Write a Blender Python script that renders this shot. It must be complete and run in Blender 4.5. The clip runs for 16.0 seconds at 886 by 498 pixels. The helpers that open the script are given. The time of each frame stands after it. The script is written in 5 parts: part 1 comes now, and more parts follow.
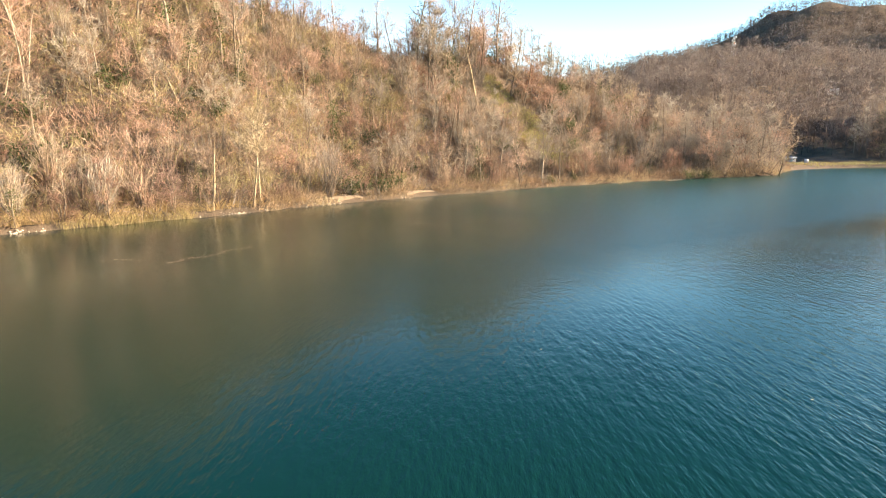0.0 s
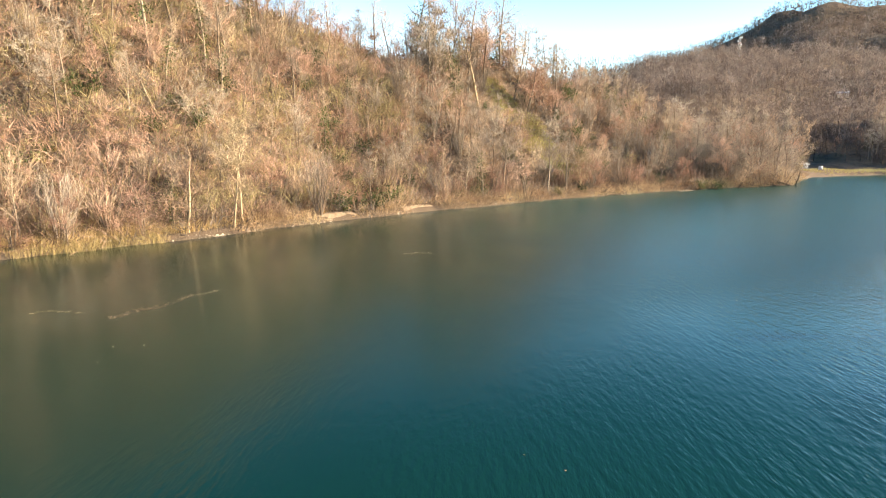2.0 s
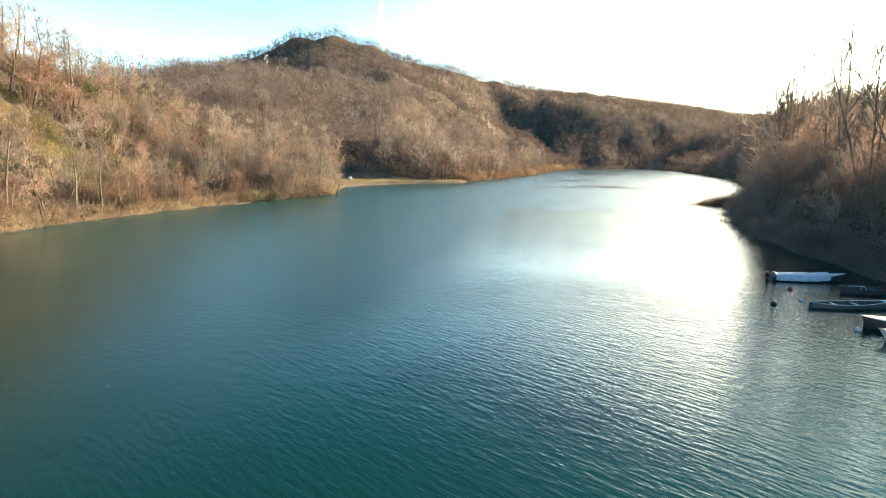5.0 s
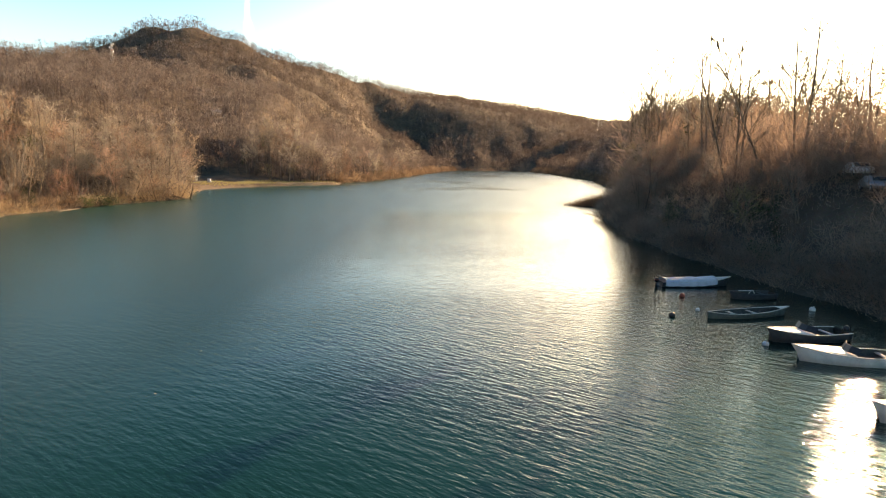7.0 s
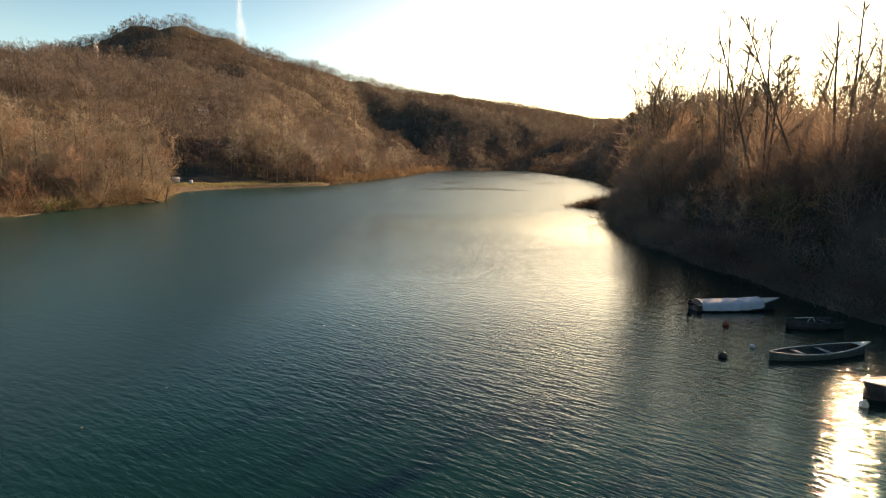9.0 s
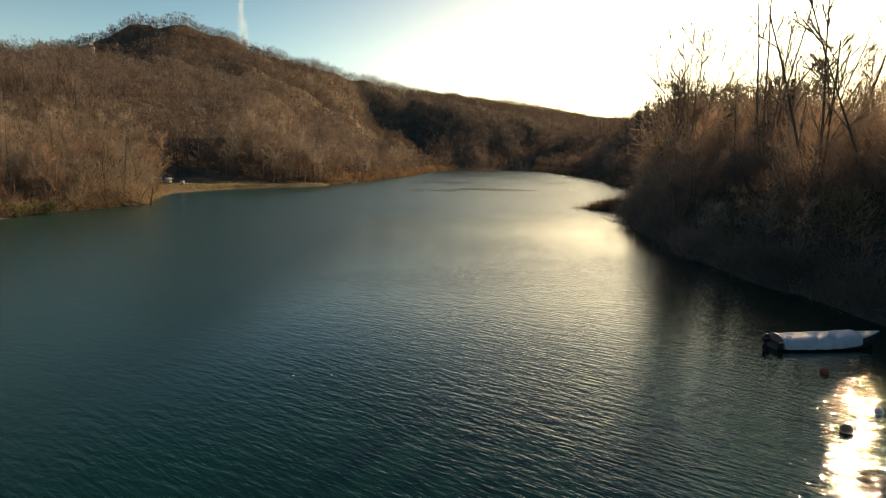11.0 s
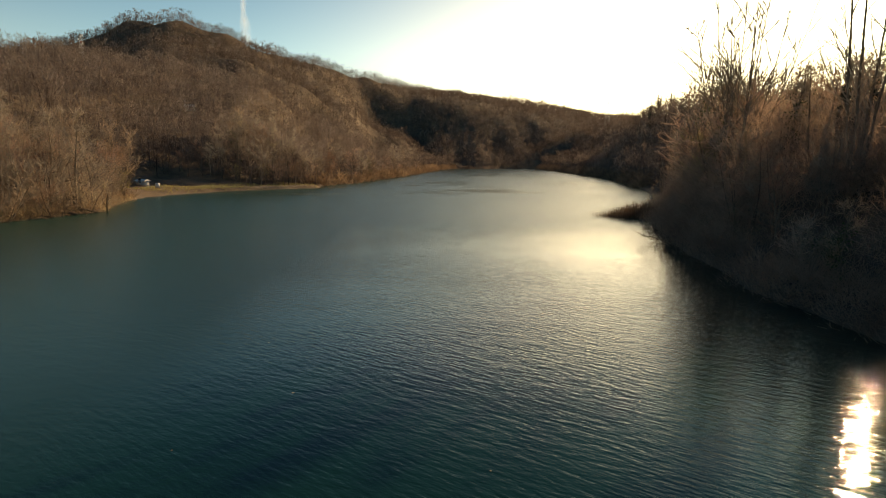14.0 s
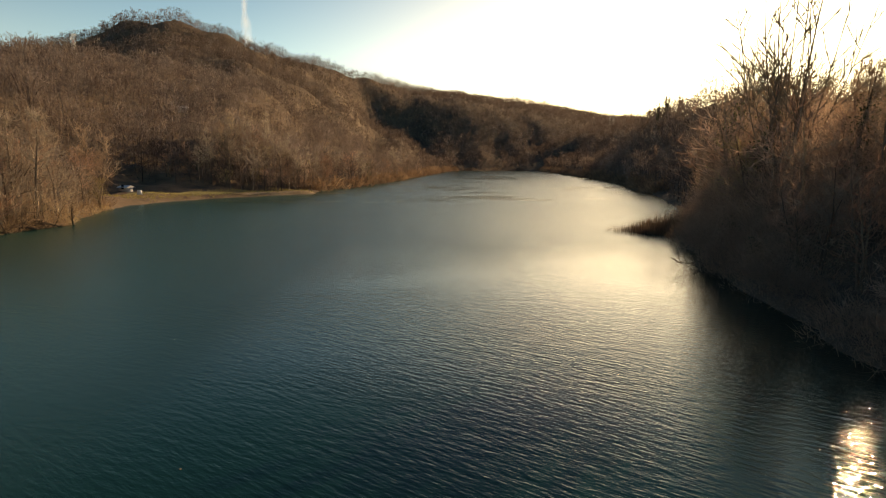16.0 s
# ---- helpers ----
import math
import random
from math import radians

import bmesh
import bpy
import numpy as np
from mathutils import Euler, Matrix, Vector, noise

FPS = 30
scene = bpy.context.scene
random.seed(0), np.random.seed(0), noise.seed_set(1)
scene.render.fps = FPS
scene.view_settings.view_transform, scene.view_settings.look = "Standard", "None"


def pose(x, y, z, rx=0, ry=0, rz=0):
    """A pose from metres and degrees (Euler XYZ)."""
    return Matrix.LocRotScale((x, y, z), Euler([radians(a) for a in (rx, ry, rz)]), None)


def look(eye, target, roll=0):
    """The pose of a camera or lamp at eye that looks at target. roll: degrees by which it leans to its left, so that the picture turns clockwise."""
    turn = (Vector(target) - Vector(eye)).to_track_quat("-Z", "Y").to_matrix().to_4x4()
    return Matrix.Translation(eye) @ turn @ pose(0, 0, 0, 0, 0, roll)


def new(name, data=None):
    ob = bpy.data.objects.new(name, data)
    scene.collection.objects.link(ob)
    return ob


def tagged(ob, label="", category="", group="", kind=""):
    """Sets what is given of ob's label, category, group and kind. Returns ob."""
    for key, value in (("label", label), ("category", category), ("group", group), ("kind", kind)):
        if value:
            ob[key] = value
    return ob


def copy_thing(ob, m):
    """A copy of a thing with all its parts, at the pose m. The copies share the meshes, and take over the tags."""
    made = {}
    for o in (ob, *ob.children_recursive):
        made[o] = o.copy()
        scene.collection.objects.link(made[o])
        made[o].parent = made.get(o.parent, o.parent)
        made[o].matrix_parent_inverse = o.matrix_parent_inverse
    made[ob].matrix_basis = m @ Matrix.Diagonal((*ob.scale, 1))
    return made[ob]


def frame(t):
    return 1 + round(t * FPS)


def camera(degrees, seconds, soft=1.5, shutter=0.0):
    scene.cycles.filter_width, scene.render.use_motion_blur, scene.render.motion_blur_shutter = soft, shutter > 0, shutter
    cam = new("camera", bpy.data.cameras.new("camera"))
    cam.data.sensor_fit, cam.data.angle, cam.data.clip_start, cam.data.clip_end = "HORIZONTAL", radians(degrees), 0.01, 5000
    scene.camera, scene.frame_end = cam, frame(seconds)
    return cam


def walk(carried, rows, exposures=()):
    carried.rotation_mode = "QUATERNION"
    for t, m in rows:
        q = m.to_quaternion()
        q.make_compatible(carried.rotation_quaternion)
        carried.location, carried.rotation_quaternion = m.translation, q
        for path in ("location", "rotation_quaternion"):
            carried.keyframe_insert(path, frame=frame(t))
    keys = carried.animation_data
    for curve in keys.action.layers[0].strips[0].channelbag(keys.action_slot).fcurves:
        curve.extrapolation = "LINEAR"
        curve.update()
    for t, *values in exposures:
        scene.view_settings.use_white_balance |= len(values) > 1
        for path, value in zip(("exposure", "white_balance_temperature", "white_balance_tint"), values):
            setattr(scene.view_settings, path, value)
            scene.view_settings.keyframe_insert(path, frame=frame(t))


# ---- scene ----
cam = camera(74.8, 16.0, soft=1.1)
PATH = [
    (0, (13.388, -61.224, 7.919), (11.761, -60.111, 7.584), -0.9),
    (0.5, (11.762, -60.123, 8.421), (10.134, -59.011, 8.086), -0.9),
    (1, (10.201, -58.988, 8.94), (8.573, -57.877, 8.604), -0.8),
    (1.5, (8.651, -57.846, 9.469), (7.023, -56.734, 9.131), -0.8),
    (2, (7.117, -56.696, 10.028), (5.49, -55.584, 9.689), -0.7),
    (2.5, (5.495, -55.518, 10.605), (3.868, -54.405, 10.263), -0.6),
    (3, (4.124, -54.411, 11.003), (2.532, -53.251, 10.659), -0.5),
    (3.5, (2.802, -53.633, 11.093), (1.318, -52.336, 10.751), -0.4),
    (4, (1.815, -53.516, 10.872), (0.547, -52.006, 10.538), -0.2),
    (4.5, (0.66, -52.736, 10.629), (-0.224, -50.971, 10.307), 0.5),
    (5, (-0.174, -50.99, 10.231), (-0.598, -49.06, 9.922), 0.5),
    (5.2, (-0.478, -50.117, 10.052), (-0.767, -48.162, 9.745), 0.2),
    (7.3, (-0.385, -41.843, 9.782), (-0.386, -39.865, 9.486), 0.8),
    (7.5, (-0.379, -41.072, 9.778), (-0.372, -39.094, 9.483), 0.8),
    (8, (-0.297, -38.962, 9.835), (-0.283, -36.984, 9.537), 0.7),
    (8.2, (-0.119, -38.083, 9.822), (-0.108, -36.105, 9.524), 0.5),
    (8.5, (-0.134, -36.547, 9.827), (-0.124, -34.569, 9.527), 0.5),
    (9, (0.117, -34.268, 9.704), (0.122, -32.291, 9.406), 0.5),
    (11.5, (-0.131, -23.608, 9.511), (-0.137, -21.63, 9.212), 0.4),
    (12, (-0.138, -21.443, 9.48), (-0.148, -19.465, 9.181), 0.4),
    (12.5, (0.046, -18.739, 9.533), (0.033, -16.762, 9.231), 0.2),
    (13, (0.434, -15.518, 9.661), (0.417, -13.541, 9.356), 0.1),
    (13.5, (0.773, -12.34, 9.904), (0.752, -10.364, 9.595), -0.0),
    (14, (0.865, -9.07, 9.972), (0.847, -7.094, 9.667), 0.2),
    (14.5, (0.766, -6.064, 10.274), (0.747, -4.087, 9.97), 0.1),
    (15, (0.985, -3.134, 10.348), (0.965, -1.157, 10.05), 0.3),
    (15.5, (0.94, -0.362, 10.657), (0.919, 1.616, 10.36), 0.4),
    (16, (0.879, 1.796, 11.252), (0.855, 3.773, 10.949), 0.2),
]
walk(cam, [(t, look(eye, target, roll)) for t, eye, target, roll in PATH],
     exposures=[(0, 1.78, 8100, 13), (3.0, 1.78, 8000, 12), (4.2, 1.76, 7800, 7), (5.2, 1.70, 8700, 11), (7.4, 1.10, 11300, 22), (9.0, 0.54, 11800, 21), (11.5, 0.0, 11700, 16), (14.5, 0.06, 12400, 18), (16, 0.16, 13200, 22)])

# ---------------------------------------------------------------- world and sun
HAZE, WEST_HAZE = 20.0, 1.1
SUN_AZ, SUN_EL = 37.0, 21.0        # degrees from +y towards +x, and above the horizon
SUN = Vector((math.sin(radians(SUN_AZ)) * math.cos(radians(SUN_EL)),
              math.cos(radians(SUN_AZ)) * math.cos(radians(SUN_EL)), math.sin(radians(SUN_EL))))

world = bpy.data.worlds.new("winter_sky")
scene.world = world
world.use_nodes = True
wn, wl = world.node_tree.nodes, world.node_tree.links
wn.clear()
sky = wn.new("ShaderNodeTexSky")
sky.sky_type, sky.sun_disc = "NISHITA", False
sky.sun_elevation, sky.sun_rotation = radians(SUN_EL), radians(SUN_AZ)
sky.altitude, sky.air_density, sky.dust_density, sky.ozone_density = 300, 1.0, 1.1, 4.0
back = wn.new("ShaderNodeBackground")
back.inputs["Strength"].default_value = 0.166
wout = wn.new("ShaderNodeOutputWorld")
clear = wn.new("ShaderNodeMix")
clear.data_type, clear.blend_type = "RGBA", "MULTIPLY"
clear.inputs["Factor"].default_value = 1.0
deep = wn.new("ShaderNodeValToRGB")      # the sky deepens to a clear winter blue higher up
for stop, (at_z, tone) in zip(deep.color_ramp.elements, ((0.17, (0.60, 1.0, 1.06, 1)), (0.43, (0.07, 0.35, 0.53, 1)))):
    stop.position, stop.color = at_z, tone
wl.new(deep.outputs["Color"], clear.inputs["B"])
wl.new(sky.outputs["Color"], clear.inputs["A"])
wl.new(clear.outputs["Result"], back.inputs["Color"])
# bright winter haze round the sun, added to the clear sky
way = wn.new("ShaderNodeTexCoord")
dot = wn.new("ShaderNodeVectorMath")
dot.operation = "DOT_PRODUCT"
dot.inputs[1].default_value = SUN
wl.new(way.outputs["Generated"], dot.inputs[0])
near = wn.new("ShaderNodeMath")
near.operation, near.use_clamp = "MAXIMUM", True
near.inputs[1].default_value = 0.0
wl.new(dot.outputs["Value"], near.inputs[0])
glow = wn.new("ShaderNodeMath")
glow.operation = "POWER"
glow.inputs[1].default_value = 8.0
wl.new(near.outputs[0], glow.inputs[0])
force = wn.new("ShaderNodeMath")
force.operation = "MULTIPLY"
force.inputs[1].default_value = HAZE
axes = wn.new("ShaderNodeSeparateXYZ")
wl.new(way.outputs["Generated"], axes.inputs[0])
wl.new(axes.outputs["Z"], deep.inputs["Fac"])
low = wn.new("ShaderNodeMath")
low.operation, low.use_clamp = "SUBTRACT", True
low.inputs[0].default_value = 1.0
wl.new(axes.outputs["Z"], low.inputs[1])
thick = wn.new("ShaderNodeMath")
thick.operation = "POWER"
thick.inputs[1].default_value = 8.0
wl.new(low.outputs[0], thick.inputs[0])
veil = wn.new("ShaderNodeMath")
veil.operation = "MULTIPLY"
wl.new(glow.outputs[0], veil.inputs[0])
wl.new(thick.outputs[0], veil.inputs[1])
wl.new(veil.outputs[0], force.inputs[0])
haze = wn.new("ShaderNodeBackground")
haze.inputs["Color"].default_value = (1.0, 0.79, 0.52, 1)
most = wn.new("ShaderNodeMath")      # the haze is bright all round the sun, but evenly so
most.operation = "MINIMUM"
most.inputs[1].default_value = 2.4
wl.new(force.outputs[0], most.inputs[0])
wl.new(most.outputs[0], haze.inputs["Strength"])
# a paler haze lies low over the west
west_dot = wn.new("ShaderNodeVectorMath")
west_dot.operation = "DOT_PRODUCT"
west_dot.inputs[1].default_value = (math.sin(radians(-95)), math.cos(radians(-95)), 0)
wl.new(way.outputs["Generated"], west_dot.inputs[0])
west_near = wn.new("ShaderNodeMath")
west_near.operation = "MAXIMUM"
west_near.inputs[1].default_value = 0.0
wl.new(west_dot.outputs["Value"], west_near.inputs[0])
west_wide = wn.new("ShaderNodeMath")
west_wide.operation = "POWER"
west_wide.inputs[1].default_value = 2.0
wl.new(west_near.outputs[0], west_wide.inputs[0])
west_low = wn.new("ShaderNodeMath")
west_low.operation = "MULTIPLY"
wl.new(west_wide.outputs[0], west_low.inputs[0])
wl.new(thick.outputs[0], west_low.inputs[1])
west_force = wn.new("ShaderNodeMath")
west_force.operation = "MULTIPLY"
west_force.inputs[1].default_value = WEST_HAZE
wl.new(west_low.outputs[0], west_force.inputs[0])
pale_haze = wn.new("ShaderNodeBackground")
pale_haze.inputs["Color"].default_value = (1.0, 0.75, 0.47, 1)
wl.new(west_force.outputs[0], pale_haze.inputs["Strength"])
hazes = wn.new("ShaderNodeAddShader")
wl.new(haze.outputs["Background"], hazes.inputs[0])
wl.new(pale_haze.outputs["Background"], hazes.inputs[1])
both = wn.new("ShaderNodeAddShader")
wl.new(back.outputs["Background"], both.inputs[0])
wl.new(hazes.outputs["Shader"], both.inputs[1])
wl.new(both.outputs["Shader"], wout.inputs["Surface"])

lamp = bpy.data.lights.new("sun", "SUN")
lamp.energy, lamp.angle, lamp.color = 5.8, radians(0.6), (1.0, 0.83, 0.65)
sun = new("sun", lamp)
sun.matrix_world = look(SUN * 900, (0, 0, 0))


# ---------------------------------------------------------------- materials
def material(name):
    m = bpy.data.materials.new(name)
    m.use_nodes = True
    n, l = m.node_tree.nodes, m.node_tree.links
    return m, n, l, n["Principled BSDF"]


def ramp(n, stops):
    r = n.new("ShaderNodeValToRGB")
    e = r.color_ramp.elements
    while len(e) < len(stops):
        e.new(0.5)
    for k, (p, c) in zip(e, stops):
        k.position, k.color = p, (*c, 1)
    return r


def noise_node(n, l, scale, detail=4, rough=0.55, coords="Object", stretch=None):
    tc = n.new("ShaderNodeTexCoord")
    t = n.new("ShaderNodeTexNoise")
    t.inputs["Scale"].default_value, t.inputs["Detail"].default_value, t.inputs["Roughness"].default_value = scale, detail, rough
    src = tc.outputs[coords]
    if stretch:
        mp = n.new("ShaderNodeMapping")
        mp.inputs["Scale"].default_value = stretch[:3]
        if len(stretch) > 3:      # turned first, then stretched across the turned axes
            mp.vector_type = "TEXTURE"
            mp.inputs["Scale"].default_value = [1 / k for k in stretch[:3]]
            mp.inputs["Rotation"].default_value = (0, 0, radians(stretch[3]))
        l.new(src, mp.inputs["Vector"])
        src = mp.outputs["Vector"]
    l.new(src, t.inputs["Vector"])
    return t


def mix_color(n, l, fac, a, b, kind="MIX"):
    m = n.new("ShaderNodeMix")
    m.data_type, m.blend_type = "RGBA", kind
    for sock, v in ((m.inputs["Factor"], fac), (m.inputs["A"], a), (m.inputs["B"], b)):
        if hasattr(v, "is_output"):
            l.new(v, sock)
        elif isinstance(v, tuple):
            sock.default_value = (*v, 1)
        else:
            sock.default_value = v
    return m.outputs["Result"]


def bump(n, l, bs, height, strength, distance):
    b = n.new("ShaderNodeBump")
    b.inputs["Strength"].default_value, b.inputs["Distance"].default_value = strength, distance
    l.new(height, b.inputs["Height"])
    l.new(b.outputs["Normal"], bs.inputs["Normal"])
    return b


def plain(name, color, rough=0.7, metal=0.0, var=0.18, scale=6.0, bumped=0.0):
    """A painted or worn surface: one colour with stains at two sizes."""
    m, n, l, bs = material(name)
    t = noise_node(n, l, scale, 5, 0.6)
    u = noise_node(n, l, scale * 7, 3, 0.6)
    dark = tuple(c * (1 - 2 * var) for c in color)
    lite = tuple(min(1, c * (1 + var)) for c in color)
    a = ramp(n, ((0.3, dark), (0.6, color), (0.8, lite)))
    l.new(t.outputs["Fac"], a.inputs["Fac"])
    c = mix_color(n, l, 0.25, a.outputs["Color"], u.outputs["Color"], "SOFT_LIGHT")
    l.new(c, bs.inputs["Base Color"])
    bs.inputs["Roughness"].default_value, bs.inputs["Metallic"].default_value = rough, metal
    if bumped:
        bump(n, l, bs, u.outputs["Fac"], 0.4, bumped)
    return m


def wood_like(name, stops, rough=0.85, patch=0.14, grain=3.0, thin=0.32, spread=1.3):
    """Bark and twigs: a hue by the object's chance, another by patches of the wood, and a fine grain."""
    m, n, l, bs = material(name)
    info = n.new("ShaderNodeObjectInfo")
    r = ramp(n, stops)
    geo = n.new("ShaderNodeNewGeometry")
    big = n.new("ShaderNodeTexNoise")
    big.inputs["Scale"].default_value, big.inputs["Detail"].default_value = patch, 2
    l.new(geo.outputs["Position"], big.inputs["Vector"])
    add = n.new("ShaderNodeMath")
    add.operation = "MULTIPLY_ADD"
    add.inputs[1].default_value = 0.55
    l.new(info.outputs["Random"], add.inputs[0])
    half = n.new("ShaderNodeMath")
    half.operation = "MULTIPLY_ADD"
    half.inputs[1].default_value, half.inputs[2].default_value = spread, 0.23 - 0.5 * spread
    l.new(big.outputs["Fac"], half.inputs[0])
    l.new(half.outputs[0], add.inputs[2])
    l.new(add.outputs[0], r.inputs["Fac"])
    fine = noise_node(n, l, grain, 4, 0.65)
    f = ramp(n, ((0.25, (0.6, 0.6, 0.6)), (0.75, (1.25, 1.25, 1.25))))
    l.new(fine.outputs["Fac"], f.inputs["Fac"])
    color = mix_color(n, l, 1.0, r.outputs["Color"], f.outputs["Color"], "MULTIPLY")
    l.new(color, bs.inputs["Base Color"])
    bs.inputs["Roughness"].default_value = rough
    bs.inputs["Specular IOR Level"].default_value = 0.2
    if thin:      # twigs, blades and leaves: light comes round them from the far side
        t = n.new("ShaderNodeBsdfTranslucent")
        l.new(color, t.inputs["Color"])
        mix = n.new("ShaderNodeMixShader")
        mix.inputs["Fac"].default_value = thin
        l.new(bs.outputs["BSDF"], mix.inputs[1])
        l.new(t.outputs["BSDF"], mix.inputs[2])
        l.new(mix.outputs["Shader"], n["Material Output"].inputs["Surface"])
    return m


BARK = wood_like("grey_brown_bark", ((0.0, (0.10, 0.075, 0.055)), (0.5, (0.21, 0.165, 0.125)), (0.8, (0.31, 0.25, 0.19)), (1.0, (0.42, 0.36, 0.28))), grain=5, thin=0)
DARK_BARK = wood_like("dark_bark", ((0.0, (0.07, 0.052, 0.038)), (1.0, (0.16, 0.12, 0.09))), grain=5, thin=0)
PALE = wood_like("pale_bark", ((0.0, (0.31, 0.24, 0.155)), (1.0, (0.49, 0.39, 0.26))), grain=5, thin=0)
TWIG = wood_like("bare_twigs", ((0.0, (0.10, 0.07, 0.052)), (0.3, (0.31, 0.225, 0.165)), (0.65, (0.48, 0.37, 0.275)), (0.85, (0.46, 0.38, 0.27)), (1.0, (0.60, 0.51, 0.39))))
PINK_TWIG = wood_like("reddish_twigs", ((0.0, (0.15, 0.085, 0.062)), (0.35, (0.37, 0.235, 0.18)), (0.7, (0.53, 0.365, 0.285)), (1.0, (0.62, 0.47, 0.38))))
GREY_TWIG = wood_like("grey_twigs", ((0.0, (0.10, 0.08, 0.066)), (0.35, (0.27, 0.225, 0.185)), (0.7, (0.42, 0.36, 0.29)), (1.0, (0.57, 0.51, 0.42))))
OLIVE_TWIG = wood_like("olive_twigs", ((0.0, (0.10, 0.085, 0.045)), (0.35, (0.28, 0.235, 0.125)), (0.7, (0.44, 0.375, 0.21)), (1.0, (0.57, 0.49, 0.30))))
RUST = wood_like("russet_leaves", ((0.0, (0.30, 0.13, 0.06)), (1.0, (0.42, 0.22, 0.10))))
# brush of the shaded eastern bank, its shade lightened through colour and translucency
SHADE_BRUSH = wood_like("shade_brush_stems", ((0.0, (0.20, 0.135, 0.105)), (0.5, (0.35, 0.255, 0.20)), (1.0, (0.46, 0.35, 0.275))), patch=0.2, thin=0.62, spread=1.8)
IVY = wood_like("ivy_leaves", ((0.0, (0.035, 0.055, 0.02)), (0.6, (0.07, 0.10, 0.035)), (1.0, (0.13, 0.14, 0.05))), rough=0.55)
BRUSH = wood_like("dry_brush", ((0.0, (0.10, 0.066, 0.045)), (0.4, (0.34, 0.235, 0.16)), (0.75, (0.50, 0.375, 0.24)), (1.0, (0.50, 0.43, 0.27))), patch=0.09)
STRAW = wood_like("dry_reed", ((0.0, (0.40, 0.28, 0.14)), (1.0, (0.58, 0.46, 0.26))), patch=0.3)
GRASS = wood_like("winter_grass", ((0.0, (0.33, 0.265, 0.13)), (1.0, (0.52, 0.42, 0.22))), patch=0.3)
LAWN = wood_like("lawn_grass", ((0.0, (0.30, 0.28, 0.11)), (1.0, (0.46, 0.40, 0.19))), patch=0.3)
CONIFER = wood_like("conifer_needles", ((0.0, (0.025, 0.035, 0.018)), (1.0, (0.06, 0.075, 0.035))), rough=0.7)
WOODS = [wood_like(name, stops, patch=0.13, grain=0.6, thin=0.45, spread=2.0) for name, stops in (
    ("far_twigs", ((0.0, (0.055, 0.043, 0.038)), (0.35, (0.113, 0.088, 0.077)), (0.65, (0.18, 0.143, 0.125)), (1.0, (0.275, 0.222, 0.197)))),
    ("far_grey_twigs", ((0.0, (0.075, 0.062, 0.056)), (0.35, (0.15, 0.124, 0.112)), (0.65, (0.23, 0.193, 0.175)), (1.0, (0.33, 0.28, 0.255)))),
    ("far_dark_twigs", ((0.0, (0.035, 0.028, 0.025)), (0.5, (0.083, 0.064, 0.056)), (1.0, (0.145, 0.113, 0.099)))))]


def ground_material():
    m, n, l, bs = material("leaf_litter")
    geo = n.new("ShaderNodeNewGeometry")

    def tex(scale, detail=5):
        t = n.new("ShaderNodeTexNoise")
        t.inputs["Scale"].default_value, t.inputs["Detail"].default_value = scale, detail
        l.new(geo.outputs["Position"], t.inputs["Vector"])
        return t
    big, mid, fine = tex(0.045), tex(0.35), tex(4.0)
    a = ramp(n, ((0.3, (0.07, 0.051, 0.037)), (0.5, (0.12, 0.087, 0.058)), (0.66, (0.17, 0.124, 0.08)), (0.85, (0.11, 0.10, 0.055))))
    l.new(big.outputs["Fac"], a.inputs["Fac"])
    b = ramp(n, ((0.3, (0.55, 0.55, 0.55)), (0.7, (1.2, 1.15, 1.1))))
    l.new(mid.outputs["Fac"], b.inputs["Fac"])
    c = mix_color(n, l, 1.0, a.outputs["Color"], b.outputs["Color"], "MULTIPLY")
    c = mix_color(n, l, 0.5, c, fine.outputs["Color"], "SOFT_LIGHT")
    # the strip of dry gravel and mud just over the waterline
    sep = n.new("ShaderNodeSeparateXYZ")
    l.new(geo.outputs["Position"], sep.inputs[0])
    wob = n.new("ShaderNodeMath")
    wob.operation = "MULTIPLY_ADD"
    wob.inputs[1].default_value = -1.3
    l.new(mid.outputs["Fac"], wob.inputs[0])
    l.new(sep.outputs["Z"], wob.inputs[2])
    g = ramp(n, ((0.0, (1, 1, 1)), (0.12, (0, 0, 0))))
    l.new(wob.outputs[0], g.inputs["Fac"])
    bank = mix_color(n, l, mid.outputs["Fac"], (0.05, 0.036, 0.024), (0.18, 0.13, 0.085))
    c = mix_color(n, l, g.outputs["Color"], c, bank)
    l.new(c, bs.inputs["Base Color"])
    bs.inputs["Roughness"].default_value = 0.95
    bump(n, l, bs, fine.outputs["Fac"], 0.7, 0.25)
    return m


